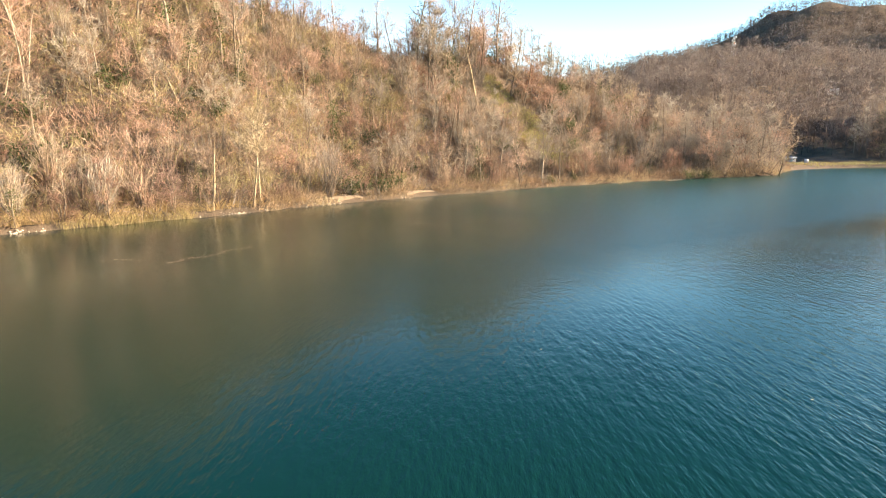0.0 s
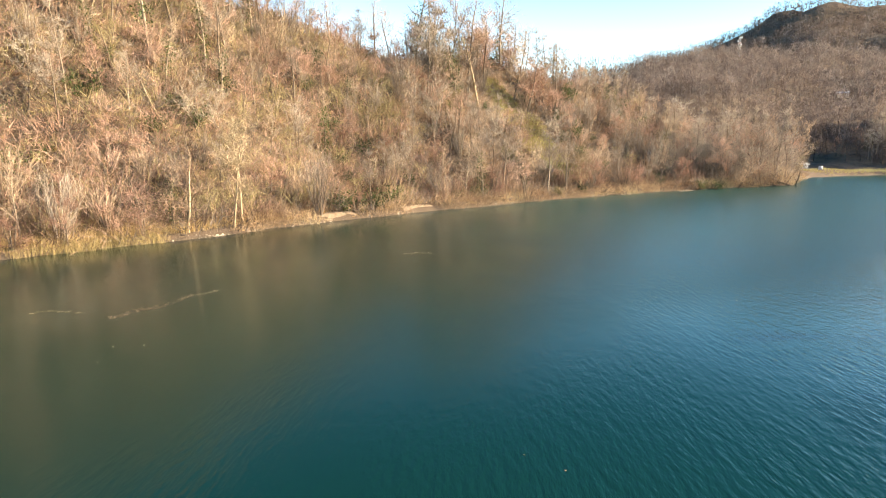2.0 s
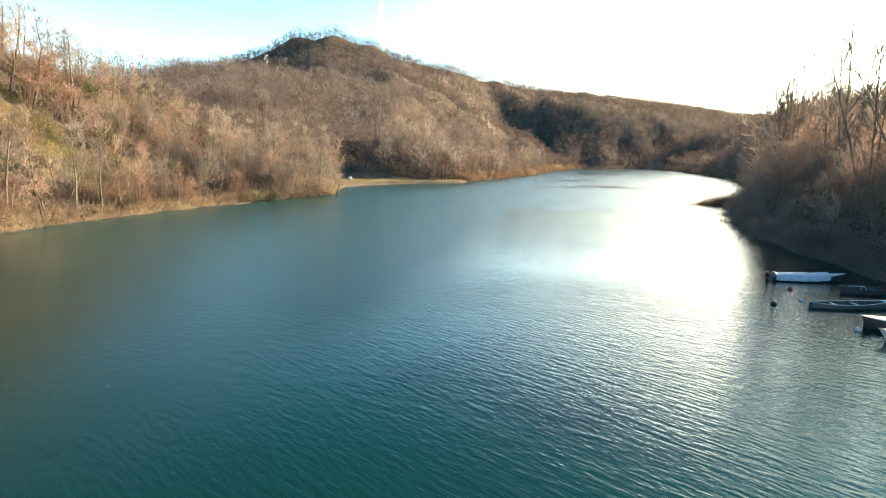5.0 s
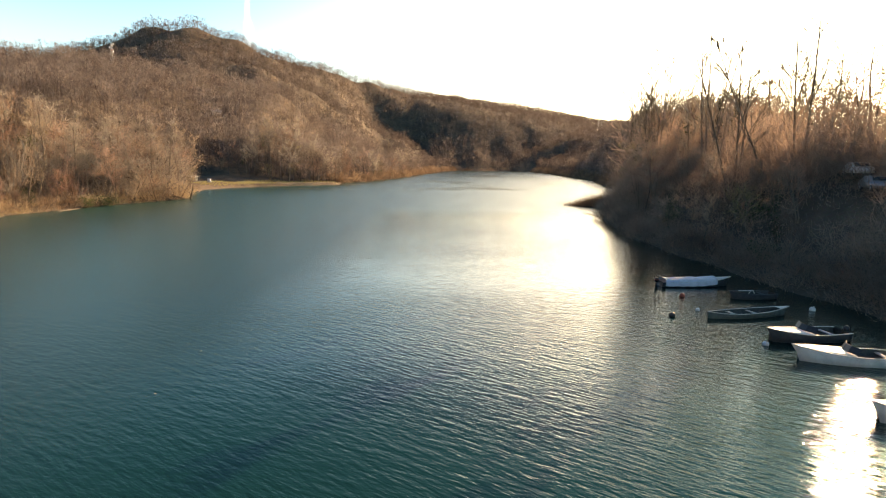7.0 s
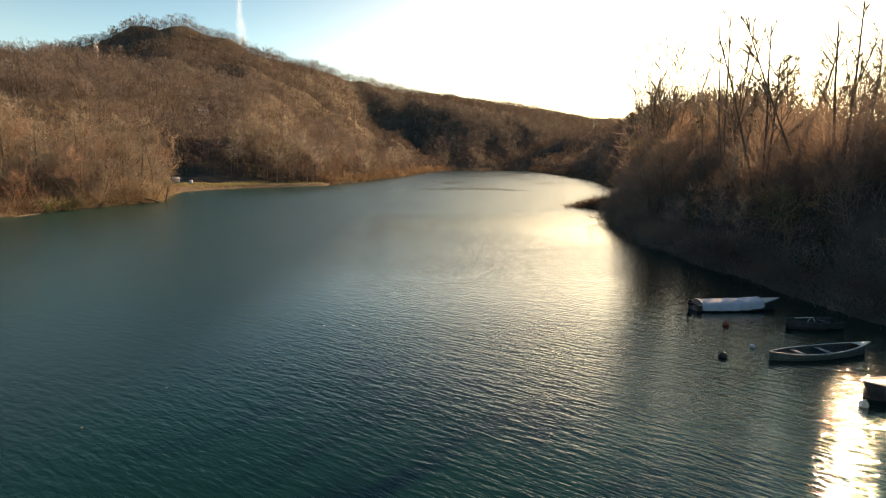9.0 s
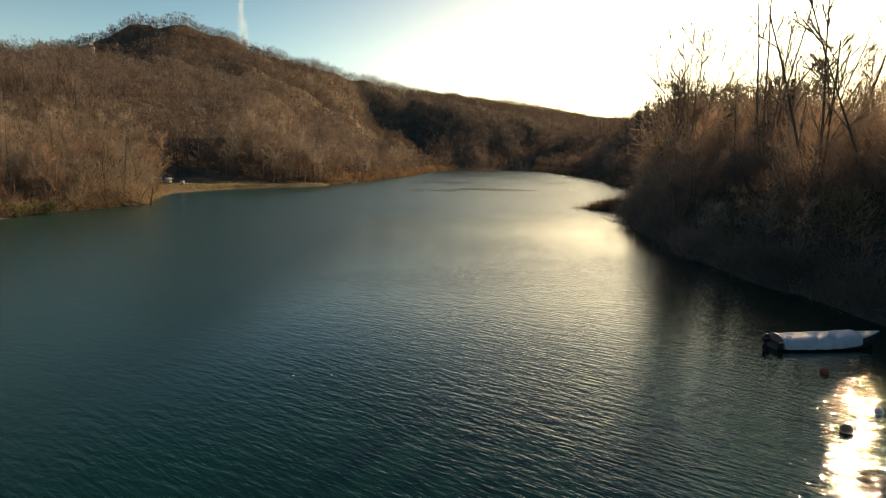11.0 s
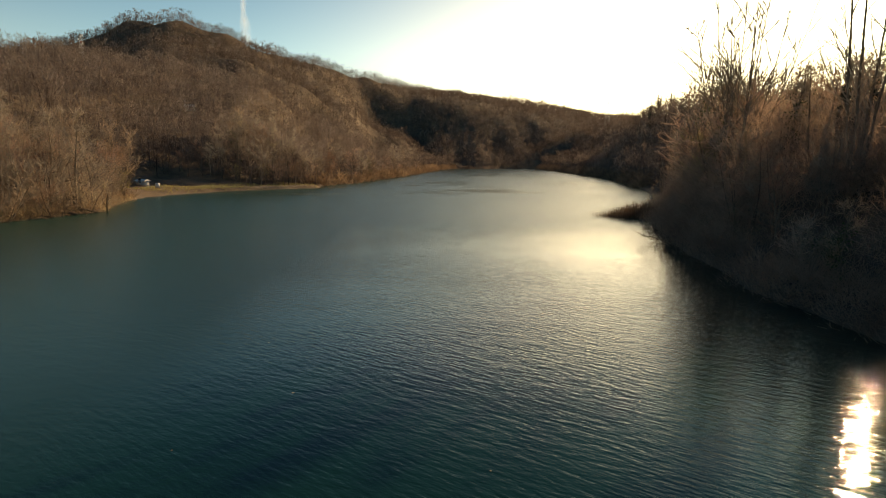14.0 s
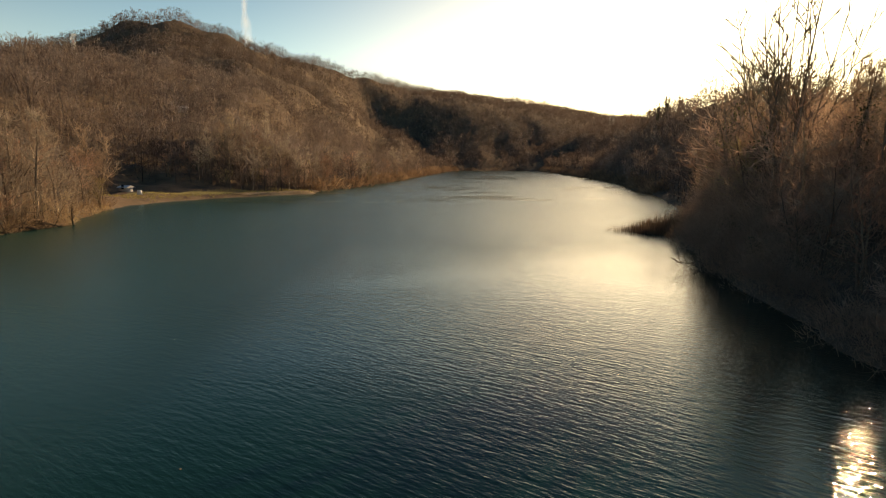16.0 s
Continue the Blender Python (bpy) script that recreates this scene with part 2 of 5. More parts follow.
def water_material():
    m, n, l, bs = material("lake_water")
    big = noise_node(n, l, 0.012, 3, 0.5)
    col = ramp(n, ((0.3, (0.0006, 0.0185, 0.0135)), (0.7, (0.0012, 0.0265, 0.0195))))
    l.new(big.outputs["Fac"], col.inputs["Fac"])
    place = n.new("ShaderNodeSeparateXYZ")      # the sky's reflection, painted turquoise off the western shore and up the lake
    l.new(n.new("ShaderNodeNewGeometry").outputs["Position"], place.inputs[0])
    sheen_masks = []
    for axis, a, b in (("X", -8.0, -34.0), ("Y", -32.0, 18.0)):
        q = n.new("ShaderNodeMapRange")
        q.interpolation_type = "SMOOTHSTEP"
        for k, v in (("From Min", a), ("From Max", b), ("To Min", 0.0), ("To Max", 1.0)):
            q.inputs[k].default_value = v
        l.new(place.outputs[axis], q.inputs["Value"])
        sheen_masks.append(q.outputs[0])
    sky_sheen = n.new("ShaderNodeMath")
    sky_sheen.operation = "MULTIPLY"
    l.new(sheen_masks[0], sky_sheen.inputs[0])
    l.new(sheen_masks[1], sky_sheen.inputs[1])
    l.new(mix_color(n, l, sky_sheen.outputs[0], col.outputs["Color"], (0.0022, 0.046, 0.044)), bs.inputs["Base Color"])
    bs.inputs["IOR"].default_value = 1.33
    bs.inputs["Specular IOR Level"].default_value = 0.5
    # wind ripples: two crossing trains of short waves and a fine chop, strong in gusts and weak in the lee of the steep bank
    w1 = noise_node(n, l, 1.0, 3, 0.55, stretch=(1.2, 4.0, 1, -36))
    w2 = noise_node(n, l, 1.0, 2, 0.5, stretch=(0.4, 1.4, 1, -28))
    w3 = noise_node(n, l, 5.0, 2, 0.5)
    s = n.new("ShaderNodeMath")
    s.operation = "MULTIPLY_ADD"
    s.inputs[1].default_value = 0.6
    l.new(w2.outputs["Fac"], s.inputs[0])
    l.new(w1.outputs["Fac"], s.inputs[2])
    s2 = n.new("ShaderNodeMath")
    s2.operation = "MULTIPLY_ADD"
    s2.inputs[1].default_value = 0.12
    l.new(w3.outputs["Fac"], s2.inputs[0])
    l.new(s.outputs[0], s2.inputs[2])
    gust = noise_node(n, l, 0.03, 3, 0.5, stretch=(0.5, 1.3, 1, 10))
    geo = n.new("ShaderNodeNewGeometry")
    sep = n.new("ShaderNodeSeparateXYZ")
    l.new(geo.outputs["Position"], sep.inputs[0])
    lee = n.new("ShaderNodeMapRange")
    lee.interpolation_type = "SMOOTHSTEP"
    for k, v in (("From Min", -34.0), ("From Max", 30.0), ("To Min", 0.06), ("To Max", 1.0)):
        lee.inputs[k].default_value = v
    slant = n.new("ShaderNodeMath")      # the lee ends along a slanting line
    slant.operation = "MULTIPLY_ADD"
    slant.inputs[1].default_value = 0.95
    l.new(sep.outputs["Y"], slant.inputs[0])
    l.new(sep.outputs["X"], slant.inputs[2])
    shift = n.new("ShaderNodeMath")
    shift.operation = "ADD"
    shift.inputs[1].default_value = 53.0
    l.new(slant.outputs[0], shift.inputs[0])
    l.new(shift.outputs[0], lee.inputs["Value"])
    gr = n.new("ShaderNodeMapRange")
    for k, v in (("From Min", 0.3), ("From Max", 0.7), ("To Min", 0.35), ("To Max", 1.3)):
        gr.inputs[k].default_value = v
    l.new(gust.outputs["Fac"], gr.inputs["Value"])
    mul = n.new("ShaderNodeMath")
    mul.operation = "MULTIPLY"
    lee2 = n.new("ShaderNodeMapRange")
    lee2.interpolation_type = "SMOOTHSTEP"
    for k, v in (("From Min", 4.0), ("From Max", 14.0), ("To Min", 1.0), ("To Max", 0.8)):
        lee2.inputs[k].default_value = v
    l.new(sep.outputs["X"], lee2.inputs["Value"])
    open_water = n.new("ShaderNodeMapRange")
    for k, v in (("From Min", 60.0), ("From Max", 130.0), ("To Min", 0.0), ("To Max", 1.0)):
        open_water.inputs[k].default_value = v
    l.new(sep.outputs["Y"], open_water.inputs["Value"])
    either = n.new("ShaderNodeMath")
    either.operation = "MAXIMUM"
    l.new(lee2.outputs[0], either.inputs[0])
    l.new(open_water.outputs[0], either.inputs[1])
    gap = n.new("ShaderNodeMapRange")      # a breeze comes through the low bank by the boats
    for k, v in (("From Min", 30.0), ("From Max", 55.0), ("To Min", 1.15), ("To Max", 0.0)):
        gap.inputs[k].default_value = v
    l.new(sep.outputs["Y"], gap.inputs["Value"])
    either2 = n.new("ShaderNodeMath")
    either2.operation = "MAXIMUM"
    l.new(either.outputs[0], either2.inputs[0])
    l.new(gap.outputs[0], either2.inputs[1])
    calm = n.new("ShaderNodeMath")
    calm.operation = "MULTIPLY"
    l.new(lee.outputs[0], calm.inputs[0])
    l.new(either2.outputs[0], calm.inputs[1])
    # a smooth patch in the middle of the western half, where the breeze has dropped
    spot = n.new("ShaderNodeMapping")
    spot.vector_type = "TEXTURE"
    spot.inputs["Location"].default_value, spot.inputs["Scale"].default_value = (-27.0, 22.0, 0.0), (23.0, 34.0, 1000.0)
    l.new(geo.outputs["Position"], spot.inputs["Vector"])
    far_off = n.new("ShaderNodeVectorMath")
    far_off.operation = "LENGTH"
    l.new(spot.outputs["Vector"], far_off.inputs[0])
    still = n.new("ShaderNodeMapRange")
    still.interpolation_type = "SMOOTHSTEP"
    for k, v in (("From Min", 0.5), ("From Max", 1.35), ("To Min", 0.8), ("To Max", 1.0)):
        still.inputs[k].default_value = v
    l.new(far_off.outputs["Value"], still.inputs["Value"])
    dropped = n.new("ShaderNodeMath")
    dropped.operation = "MULTIPLY"
    l.new(calm.outputs[0], dropped.inputs[0])
    l.new(still.outputs[0], dropped.inputs[1])
    l.new(dropped.outputs[0], mul.inputs[0])
    l.new(gr.outputs[0], mul.inputs[1])
    b = bump(n, l, bs, s2.outputs[0], 1.0, 0.056)
    reach = n.new("ShaderNodeMapRange")      # the wind has raised the waves on its way down the lake
    for k, v in (("From Min", 0.0), ("From Max", 110.0), ("To Min", 0.0), ("To Max", 0.9)):
        reach.inputs[k].default_value = v
    l.new(sep.outputs["Y"], reach.inputs["Value"])
    west_side = n.new("ShaderNodeMapRange")
    for k, v in (("From Min", -6.0), ("From Max", 13.0), ("To Min", 1.0), ("To Max", 0.08)):
        west_side.inputs[k].default_value = v
    l.new(sep.outputs["X"], west_side.inputs["Value"])
    more = n.new("ShaderNodeMath")
    more.operation = "MULTIPLY_ADD"
    more.inputs[2].default_value = 1.0
    l.new(reach.outputs[0], more.inputs[0])
    l.new(west_side.outputs[0], more.inputs[1])
    grown = n.new("ShaderNodeMath")
    grown.operation = "MULTIPLY"
    l.new(mul.outputs[0], grown.inputs[0])
    l.new(more.outputs[0], grown.inputs[1])
    south = n.new("ShaderNodeMapRange")      # the breeze is fresher at the southern end
    south.interpolation_type = "SMOOTHSTEP"
    for k, v in (("From Min", -38.0), ("From Max", -14.0), ("To Min", 1.1), ("To Max", 0.6)):
        south.inputs[k].default_value = v
    l.new(sep.outputs["Y"], south.inputs["Value"])
    fresher = n.new("ShaderNodeMath")
    fresher.operation = "MULTIPLY"
    l.new(grown.outputs[0], fresher.inputs[0])
    l.new(south.outputs[0], fresher.inputs[1])
    l.new(fresher.outputs[0], b.inputs["Strength"])
    # in the lee a film of wavelets too fine for relief blurs the mirror
    fine = n.new("ShaderNodeMapRange")
    for k, v in (("From Min", 0.1), ("From Max", 0.6), ("To Min", 0.15), ("To Max", 0.03)):
        fine.inputs[k].default_value = v
    l.new(mul.outputs[0], fine.inputs["Value"])
    # ruffled water away from the sheltered middle: wavelets on the open reach and off the western shore
    ruff = []
    for axis, a, b in (("X", -4.0, -20.0), ("Y", 45.0, 100.0)):
        q = n.new("ShaderNodeMapRange")
        q.interpolation_type = "SMOOTHSTEP"
        for k, v in (("From Min", a), ("From Max", b), ("To Min", 0.0), ("To Max", 1.0)):
            q.inputs[k].default_value = v
        l.new(sep.outputs[axis], q.inputs["Value"])
        ruff.append(q)
    top = n.new("ShaderNodeMath")
    top.operation = "MAXIMUM"
    l.new(ruff[0].outputs[0], top.inputs[0])
    l.new(ruff[1].outputs[0], top.inputs[1])
    # cat's-paws: long streaks of ruffled and smoother water on the far reach
    paws = noise_node(n, l, 0.02, 6, 0.7, stretch=(1.1, 2.4, 1, -8))
    streak = n.new("ShaderNodeMapRange")
    for k, v in (("From Min", 0.40), ("From Max", 0.60), ("To Min", 0.3), ("To Max", 1.4)):
        streak.inputs[k].default_value = v
    l.new(paws.outputs["Fac"], streak.inputs["Value"])
    far_reach = n.new("ShaderNodeMapRange")
    for k, v in (("From Min", 120.0), ("From Max", 170.0), ("To Min", 0.0), ("To Max", 1.0)):
        far_reach.inputs[k].default_value = v
    l.new(sep.outputs["Y"], far_reach.inputs["Value"])
    streaked = n.new("ShaderNodeMix")
    l.new(far_reach.outputs[0], streaked.inputs["Factor"])
    streaked.inputs["A"].default_value = 1.0
    l.new(streak.outputs[0], streaked.inputs["B"])
    top2 = n.new("ShaderNodeMath")
    top2.operation = "MULTIPLY"
    l.new(top.outputs[0], top2.inputs[0])
    l.new(streaked.outputs["Result"], top2.inputs[1])
    ruffled = n.new("ShaderNodeMath")
    ruffled.operation = "MULTIPLY"
    l.new(top2.outputs[0], ruffled.inputs[0])
    l.new(lee.outputs[0], ruffled.inputs[1])
    total = n.new("ShaderNodeMath")
    total.operation = "MULTIPLY_ADD"
    total.inputs[1].default_value = 0.3
    l.new(ruffled.outputs[0], total.inputs[0])
    l.new(fine.outputs[0], total.inputs[2])
    capped = n.new("ShaderNodeMath")
    capped.operation = "MINIMUM"
    capped.inputs[1].default_value = 0.262
    l.new(total.outputs[0], capped.inputs[0])
    l.new(capped.outputs[0], bs.inputs["Roughness"])
    return m


GROUND, WATER = ground_material(), water_material()

# ---------------------------------------------------------------- the lie of the land
# the two shores, as x over y
LEFT = np.array([(-400, -20), (-200, -40), (-120, -55), (-65, -62), (-42, -65.5), (-22, -71), (5, -73.5), (30, -75), (55, -73.5),
                 (75, -71), (90, -67), (100, -65), (107, -69), (125, -75), (142, -78), (155, -75), (168, -69), (180, -60),
                 (196, -45), (203, -46), (215, -47), (245, -38), (335, -28), (540, -10), (700, 20), (820, 60), (900, 110)], float)
RIGHT = np.array([(-400, 70), (-150, 55), (-60, 44), (-30, 36), (-15, 30), (5, 27), (20, 25.5), (38, 25), (57, 27.5), (72, 31.5),
                  (85, 34), (92, 37), (98, 40), (105, 43), (112, 47), (150, 58), (200, 70), (295, 87), (388, 92), (500, 96),
                  (700, 100), (820, 102), (900, 105)], float)
# crests of the hills: x, y and height of the ground
CREST_W = ((-155, -260, 52), (-142, -90, 50), (-131, -50, 44), (-123, -24, 28), (-120, -5, 21), (-119, 8, 16), (-120, 35, 30), (-124, 52, 27), (-128, 72, 22), (-165, 180, 31), (-235, 375, 68),
           (-340, 480, 82), (-480, 630, 120), (-420, 648, 131), (-366, 655, 144), (-314, 655, 158), (-270, 690, 157), (-190, 760, 135), (-125, 860, 126), (0, 1130, 128), (128, 1190, 123), (350, 1260, 95))
# ribs that run down from the mountain: one below the summit, and the shoulder before it
RIB = ((-314, 650, 152), (-262, 600, 124), (-215, 560, 98), (-165, 530, 70), (-120, 515, 46), (-75, 510, 24), (-40, 510, 8))
SHOULDER = ((-300, 380, 74), (-244, 388, 70), (-195, 394, 63), (-150, 396, 53), (-110, 398, 42), (-75, 402, 26))
CREST_E = ((110, -260, 10), (75, -60, 9), (62, 20, 10), (66, 85, 14), (95, 200, 24), (128, 300, 33), (142, 380, 39), (190, 560, 42), (240, 800, 60), (300, 1050, 82))


def smooth(a):
    a = np.clip(a, 0, 1)
    return a * a * (3 - 2 * a)


def crest(x, y, line, slope):
    """Height of the hills under a crest line; the cones of its parts melt into one another."""
    total = 0.0
    for (x0, y0, z0), (x1, y1, z1) in zip(line, line[1:]):
        s = np.clip(((x - x0) * (x1 - x0) + (y - y0) * (y1 - y0)) / ((x1 - x0) ** 2 + (y1 - y0) ** 2), 0, 1)
        d = np.hypot(x - x0 - s * (x1 - x0), y - y0 - s * (y1 - y0))
        total = total + np.exp((z0 + s * (z1 - z0) - slope * (np.sqrt(d * d + 144) - 12)) / 5.0)
    return 5.0 * np.log(total + 1e-12) - 3.5


def rough(x, y, size, seed):
    """Gentle lumps from a few crossed waves."""
    r = np.random.RandomState(seed)
    out = 0
    for _ in range(7):
        a, k, p = r.uniform(0, 6.28), r.uniform(0.7, 1.6) / size, r.uniform(0, 6.28)
        out = out + np.sin((x * np.cos(a) + y * np.sin(a)) * k * 6.28 + p)
    return out / 4


def inland(x, y):
    """Metres from the shore: positive on land, negative on the lake; and whether the land is the western one."""
    xl, xr = np.interp(y, LEFT[:, 0], LEFT[:, 1]), np.interp(y, RIGHT[:, 0], RIGHT[:, 1])
    wob = 0.7 * rough(x, y, 9, 3)
    dl, dr = xl - x + wob, x - xr + wob
    end = y - 640 + wob
    return np.maximum(np.maximum(dl, dr), end), dl > dr


def height(x, y):
    x, y = np.asarray(x, float), np.asarray(y, float)
    d, west = inland(x, y)
    w = np.maximum(crest(x, y, CREST_W, 0.32 + 0.30 * smooth((y - 350) / 200) * smooth((40 - x) / 160) - 0.09 * smooth((y - 640) / 120) * smooth((x + 120) / 120)), 4)
    w = np.maximum(w, np.maximum(crest(x, y, RIB, 0.47), crest(x, y, SHOULDER, 0.42)))
    e = np.maximum(crest(x, y, CREST_E, 0.30), 3)
    near = smooth((150 - y) / 60)
    reach_w = near * 46 + (1 - near) * (110 + 90 * smooth((y - 620) / 150)) + 80 * smooth((y - 600) / 130) * smooth((x + 250) / 420)
    flat = np.exp(-((x + 68) / 26) ** 2 - ((y - 176) / 22) ** 2)      # the low beach behind the point
    hw = w * smooth((d - 2.5 - 9 * flat) / reach_w) * (1 - 0.75 * flat)
    he = e * smooth((d - 0.5) / (13 + 0.13 * np.clip(y - 60, 0, 500)))
    hill = np.where(y < 625, np.where(west, hw, he), np.maximum(hw, he))
    # a wooded spur beyond the beach, whose near side lies in shade
    hill = hill + 13 * np.exp(-((x + 84) / 24) ** 2 - ((y - 230) / 21) ** 2) * smooth((d - 2) / 14)
    hill = hill + (0.9 * rough(x, y, 17, 5) + (2.6 + 3.2 * smooth((y - 250) / 150) * smooth((800 - y) / 200)) * rough(x, y, 60, 6)) * smooth(d / 30) + (3 + 3.5 * smooth((850 - y) / 200)) * smooth((y - 200) / 150) * rough(x, y, 170, 8) * smooth(d / 120)
    bank = 0.9 * smooth(d / 1.6) + 0.03 * np.clip(d, 0, 20)
    far = smooth((np.hypot(x, y - 300) - 1300) / 900)
    land = np.maximum(bank + hill, 0.3 * smooth(d / 1.5)) * (1 - far) + far * 35
    return np.where(d > 0, land, np.maximum(d * 0.28, -4.0))


def stretched(lo, hi, step, mid_lo, mid_hi, far_lo, far_hi, most=13.0):
    """Grid lines: close together between lo and hi, up to 13 m apart over the hills, and then ever wider to the horizon."""
    def outwards(v, mid, far):
        sign, out, s = (1 if far > v else -1), [], step
        while abs(v) < abs(far) or (v - far) * sign < 0:
            s = min(s * 1.07, most) if (v - mid) * sign < 0 else s * 1.3
            v += s * sign
            out.append(v)
            if (v - far) * sign >= 0:
                break
        return out
    return np.array(outwards(lo, mid_lo, far_lo)[::-1] + list(np.arange(lo, hi + 0.01, step)) + outwards(hi, mid_hi, far_hi))


def mesh_from(name, verts, faces, mats, index=None, shade=True):
    me = bpy.data.meshes.new(name)
    me.from_pydata(verts, [], faces)
    for mt in mats:
        me.materials.append(mt)
    if index is not None:
        me.polygons.foreach_set("material_index", np.asarray(index, np.int32))
    if shade:
        me.polygons.foreach_set("use_smooth", np.ones(len(me.polygons), bool))
    me.update()
    return me


def build_ground():
    xs, ys = stretched(-150, 75, 2.0, -560, 380, -2600, 2600), stretched(-90, 220, 2.0, -120, 1400, -2200, 3200)
    gx, gy = np.meshgrid(xs, ys)
    z = height(gx, gy)
    verts = np.stack([gx, gy, z], -1).reshape(-1, 3)
    w = len(xs)
    i, j = np.meshgrid(np.arange(w - 1), np.arange(len(ys) - 1))
    a = (j * w + i).ravel()
    faces = np.stack([a, a + 1, a + w + 1, a + w], 1)
    tagged(new("ground", mesh_from("ground", verts.tolist(), faces.tolist(), [GROUND])),
           "steep wooded banks of tan leaf litter round a lake", "ground", kind="structure")
    v = [(-600, -1500, 0), (600, -1500, 0), (600, 1000, 0), (-600, 1000, 0)]
    tagged(new("water", mesh_from("water", v, [(0, 1, 2, 3)], [WATER], shade=False)),
           "teal lake water with fine wind ripples", "lake", kind="structure")


build_ground()


# ---------------------------------------------------------------- plants
class Shape:
    """Gathers the points and faces of one mesh."""

    def __init__(self):
        self.v, self.f, self.n = [], [], 0

    def add(self, verts, faces):
        self.v.append(np.asarray(verts, float))
        self.f += [tuple(int(k) + self.n for k in f) for f in faces]
        self.n += len(verts)

    def tube(self, path, radii, sides):
        path = np.asarray(path, float)
        t = np.gradient(path, axis=0)
        t /= np.linalg.norm(t, axis=1)[:, None] + 1e-9
        ref = np.array([1.0, 0, 0]) if abs(t[0, 0]) < 0.8 else np.array([0, 1.0, 0])
        u = np.cross(t, ref)
        u /= np.linalg.norm(u, axis=1)[:, None]
        w = np.cross(t, u)
        a = np.arange(sides) * 2 * np.pi / sides
        ring = u[:, None] * np.cos(a)[None, :, None] + w[:, None] * np.sin(a)[None, :, None]
        v = (path[:, None] + ring * np.asarray(radii)[:, None, None]).reshape(-1, 3)
        f = []
        for k in range(len(path) - 1):
            for s in range(sides):
                p, q = k * sides + s, k * sides + (s + 1) % sides
                f.append((p, q, q + sides, p + sides))
        self.add(v, f)

    def slivers(self, base, way, length, width, rng):
        """Thin three-cornered twigs or blades."""
        base, way = np.asarray(base), np.asarray(way)
        k = len(base)
        side = np.cross(way, rng.normal(size=(k, 3)))
        side /= np.linalg.norm(side, axis=1)[:, None] + 1e-9
        side = side * np.reshape(width, (-1, 1)) / 2
        v = np.stack([base - side, base + side, base + way * np.reshape(length, (-1, 1))], 1).reshape(-1, 3)
        self.add(v, np.arange(3 * k).reshape(-1, 3))

    def spray(self, base, way, length, width, out):
        """Thin three-cornered twigs whose broad side faces out of the crown."""
        side = unit(np.cross(way, out)) * np.reshape(width, (-1, 1)) / 2
        v = np.stack([base + side, base - side, base + way * np.reshape(length, (-1, 1))], 1).reshape(-1, 3)
        self.add(v, np.arange(3 * len(base)).reshape(-1, 3))

    def ribbon(self, path, widths, rng):
        """A thin branch as a flat strip that turns with its bends."""
        t = unit(np.gradient(path, axis=0))
        side = unit(np.cross(t, rng.normal(size=3))) * np.asarray(widths)[:, None] / 2
        v = np.stack([path - side, path + side], 1).reshape(-1, 3)
        self.add(v, [(2 * k, 2 * k + 1, 2 * k + 3, 2 * k + 2) for k in range(len(path) - 1)])

    def leaves(self, at, size, rng):
        at = np.asarray(at)
        k = len(at)
        u = rng.normal(size=(k, 3))
        u /= np.linalg.norm(u, axis=1)[:, None]
        w = np.cross(u, rng.normal(size=(k, 3)))
        w /= np.linalg.norm(w, axis=1)[:, None]
        s = size * rng.uniform(0.6, 1.4, (k, 1))
        v = np.stack([at - u * s, at + w * s * 0.6, at + u * s, at - w * s * 0.6], 1).reshape(-1, 3)
        self.add(v, np.arange(4 * k).reshape(-1, 4))

    def mesh(self, name, mats, index=None):
        return mesh_from(name, np.concatenate(self.v).tolist(), self.f, mats, index)


def unit(v):
    v = np.asarray(v, float)
    return v / (np.linalg.norm(v, axis=-1, keepdims=True) + 1e-9)


def bend(rng, start, way, length, points, sway, up):
    p, d, out = np.array(start, float), unit(way), [np.array(start, float)]
    for _ in range(points - 1):
        d = unit(d + rng.normal(size=3) * sway + (0, 0, up))
        p = p + d * length / (points - 1)
        out.append(p)
    return np.array(out)


def along(path, s):
    k = np.clip(s, 0, 0.999) * (len(path) - 1)
    i = k.astype(int)
    f = (k - i)[:, None]
    return path[i] * (1 - f) + path[i + 1] * f, unit(path[i + 1] - path[i])


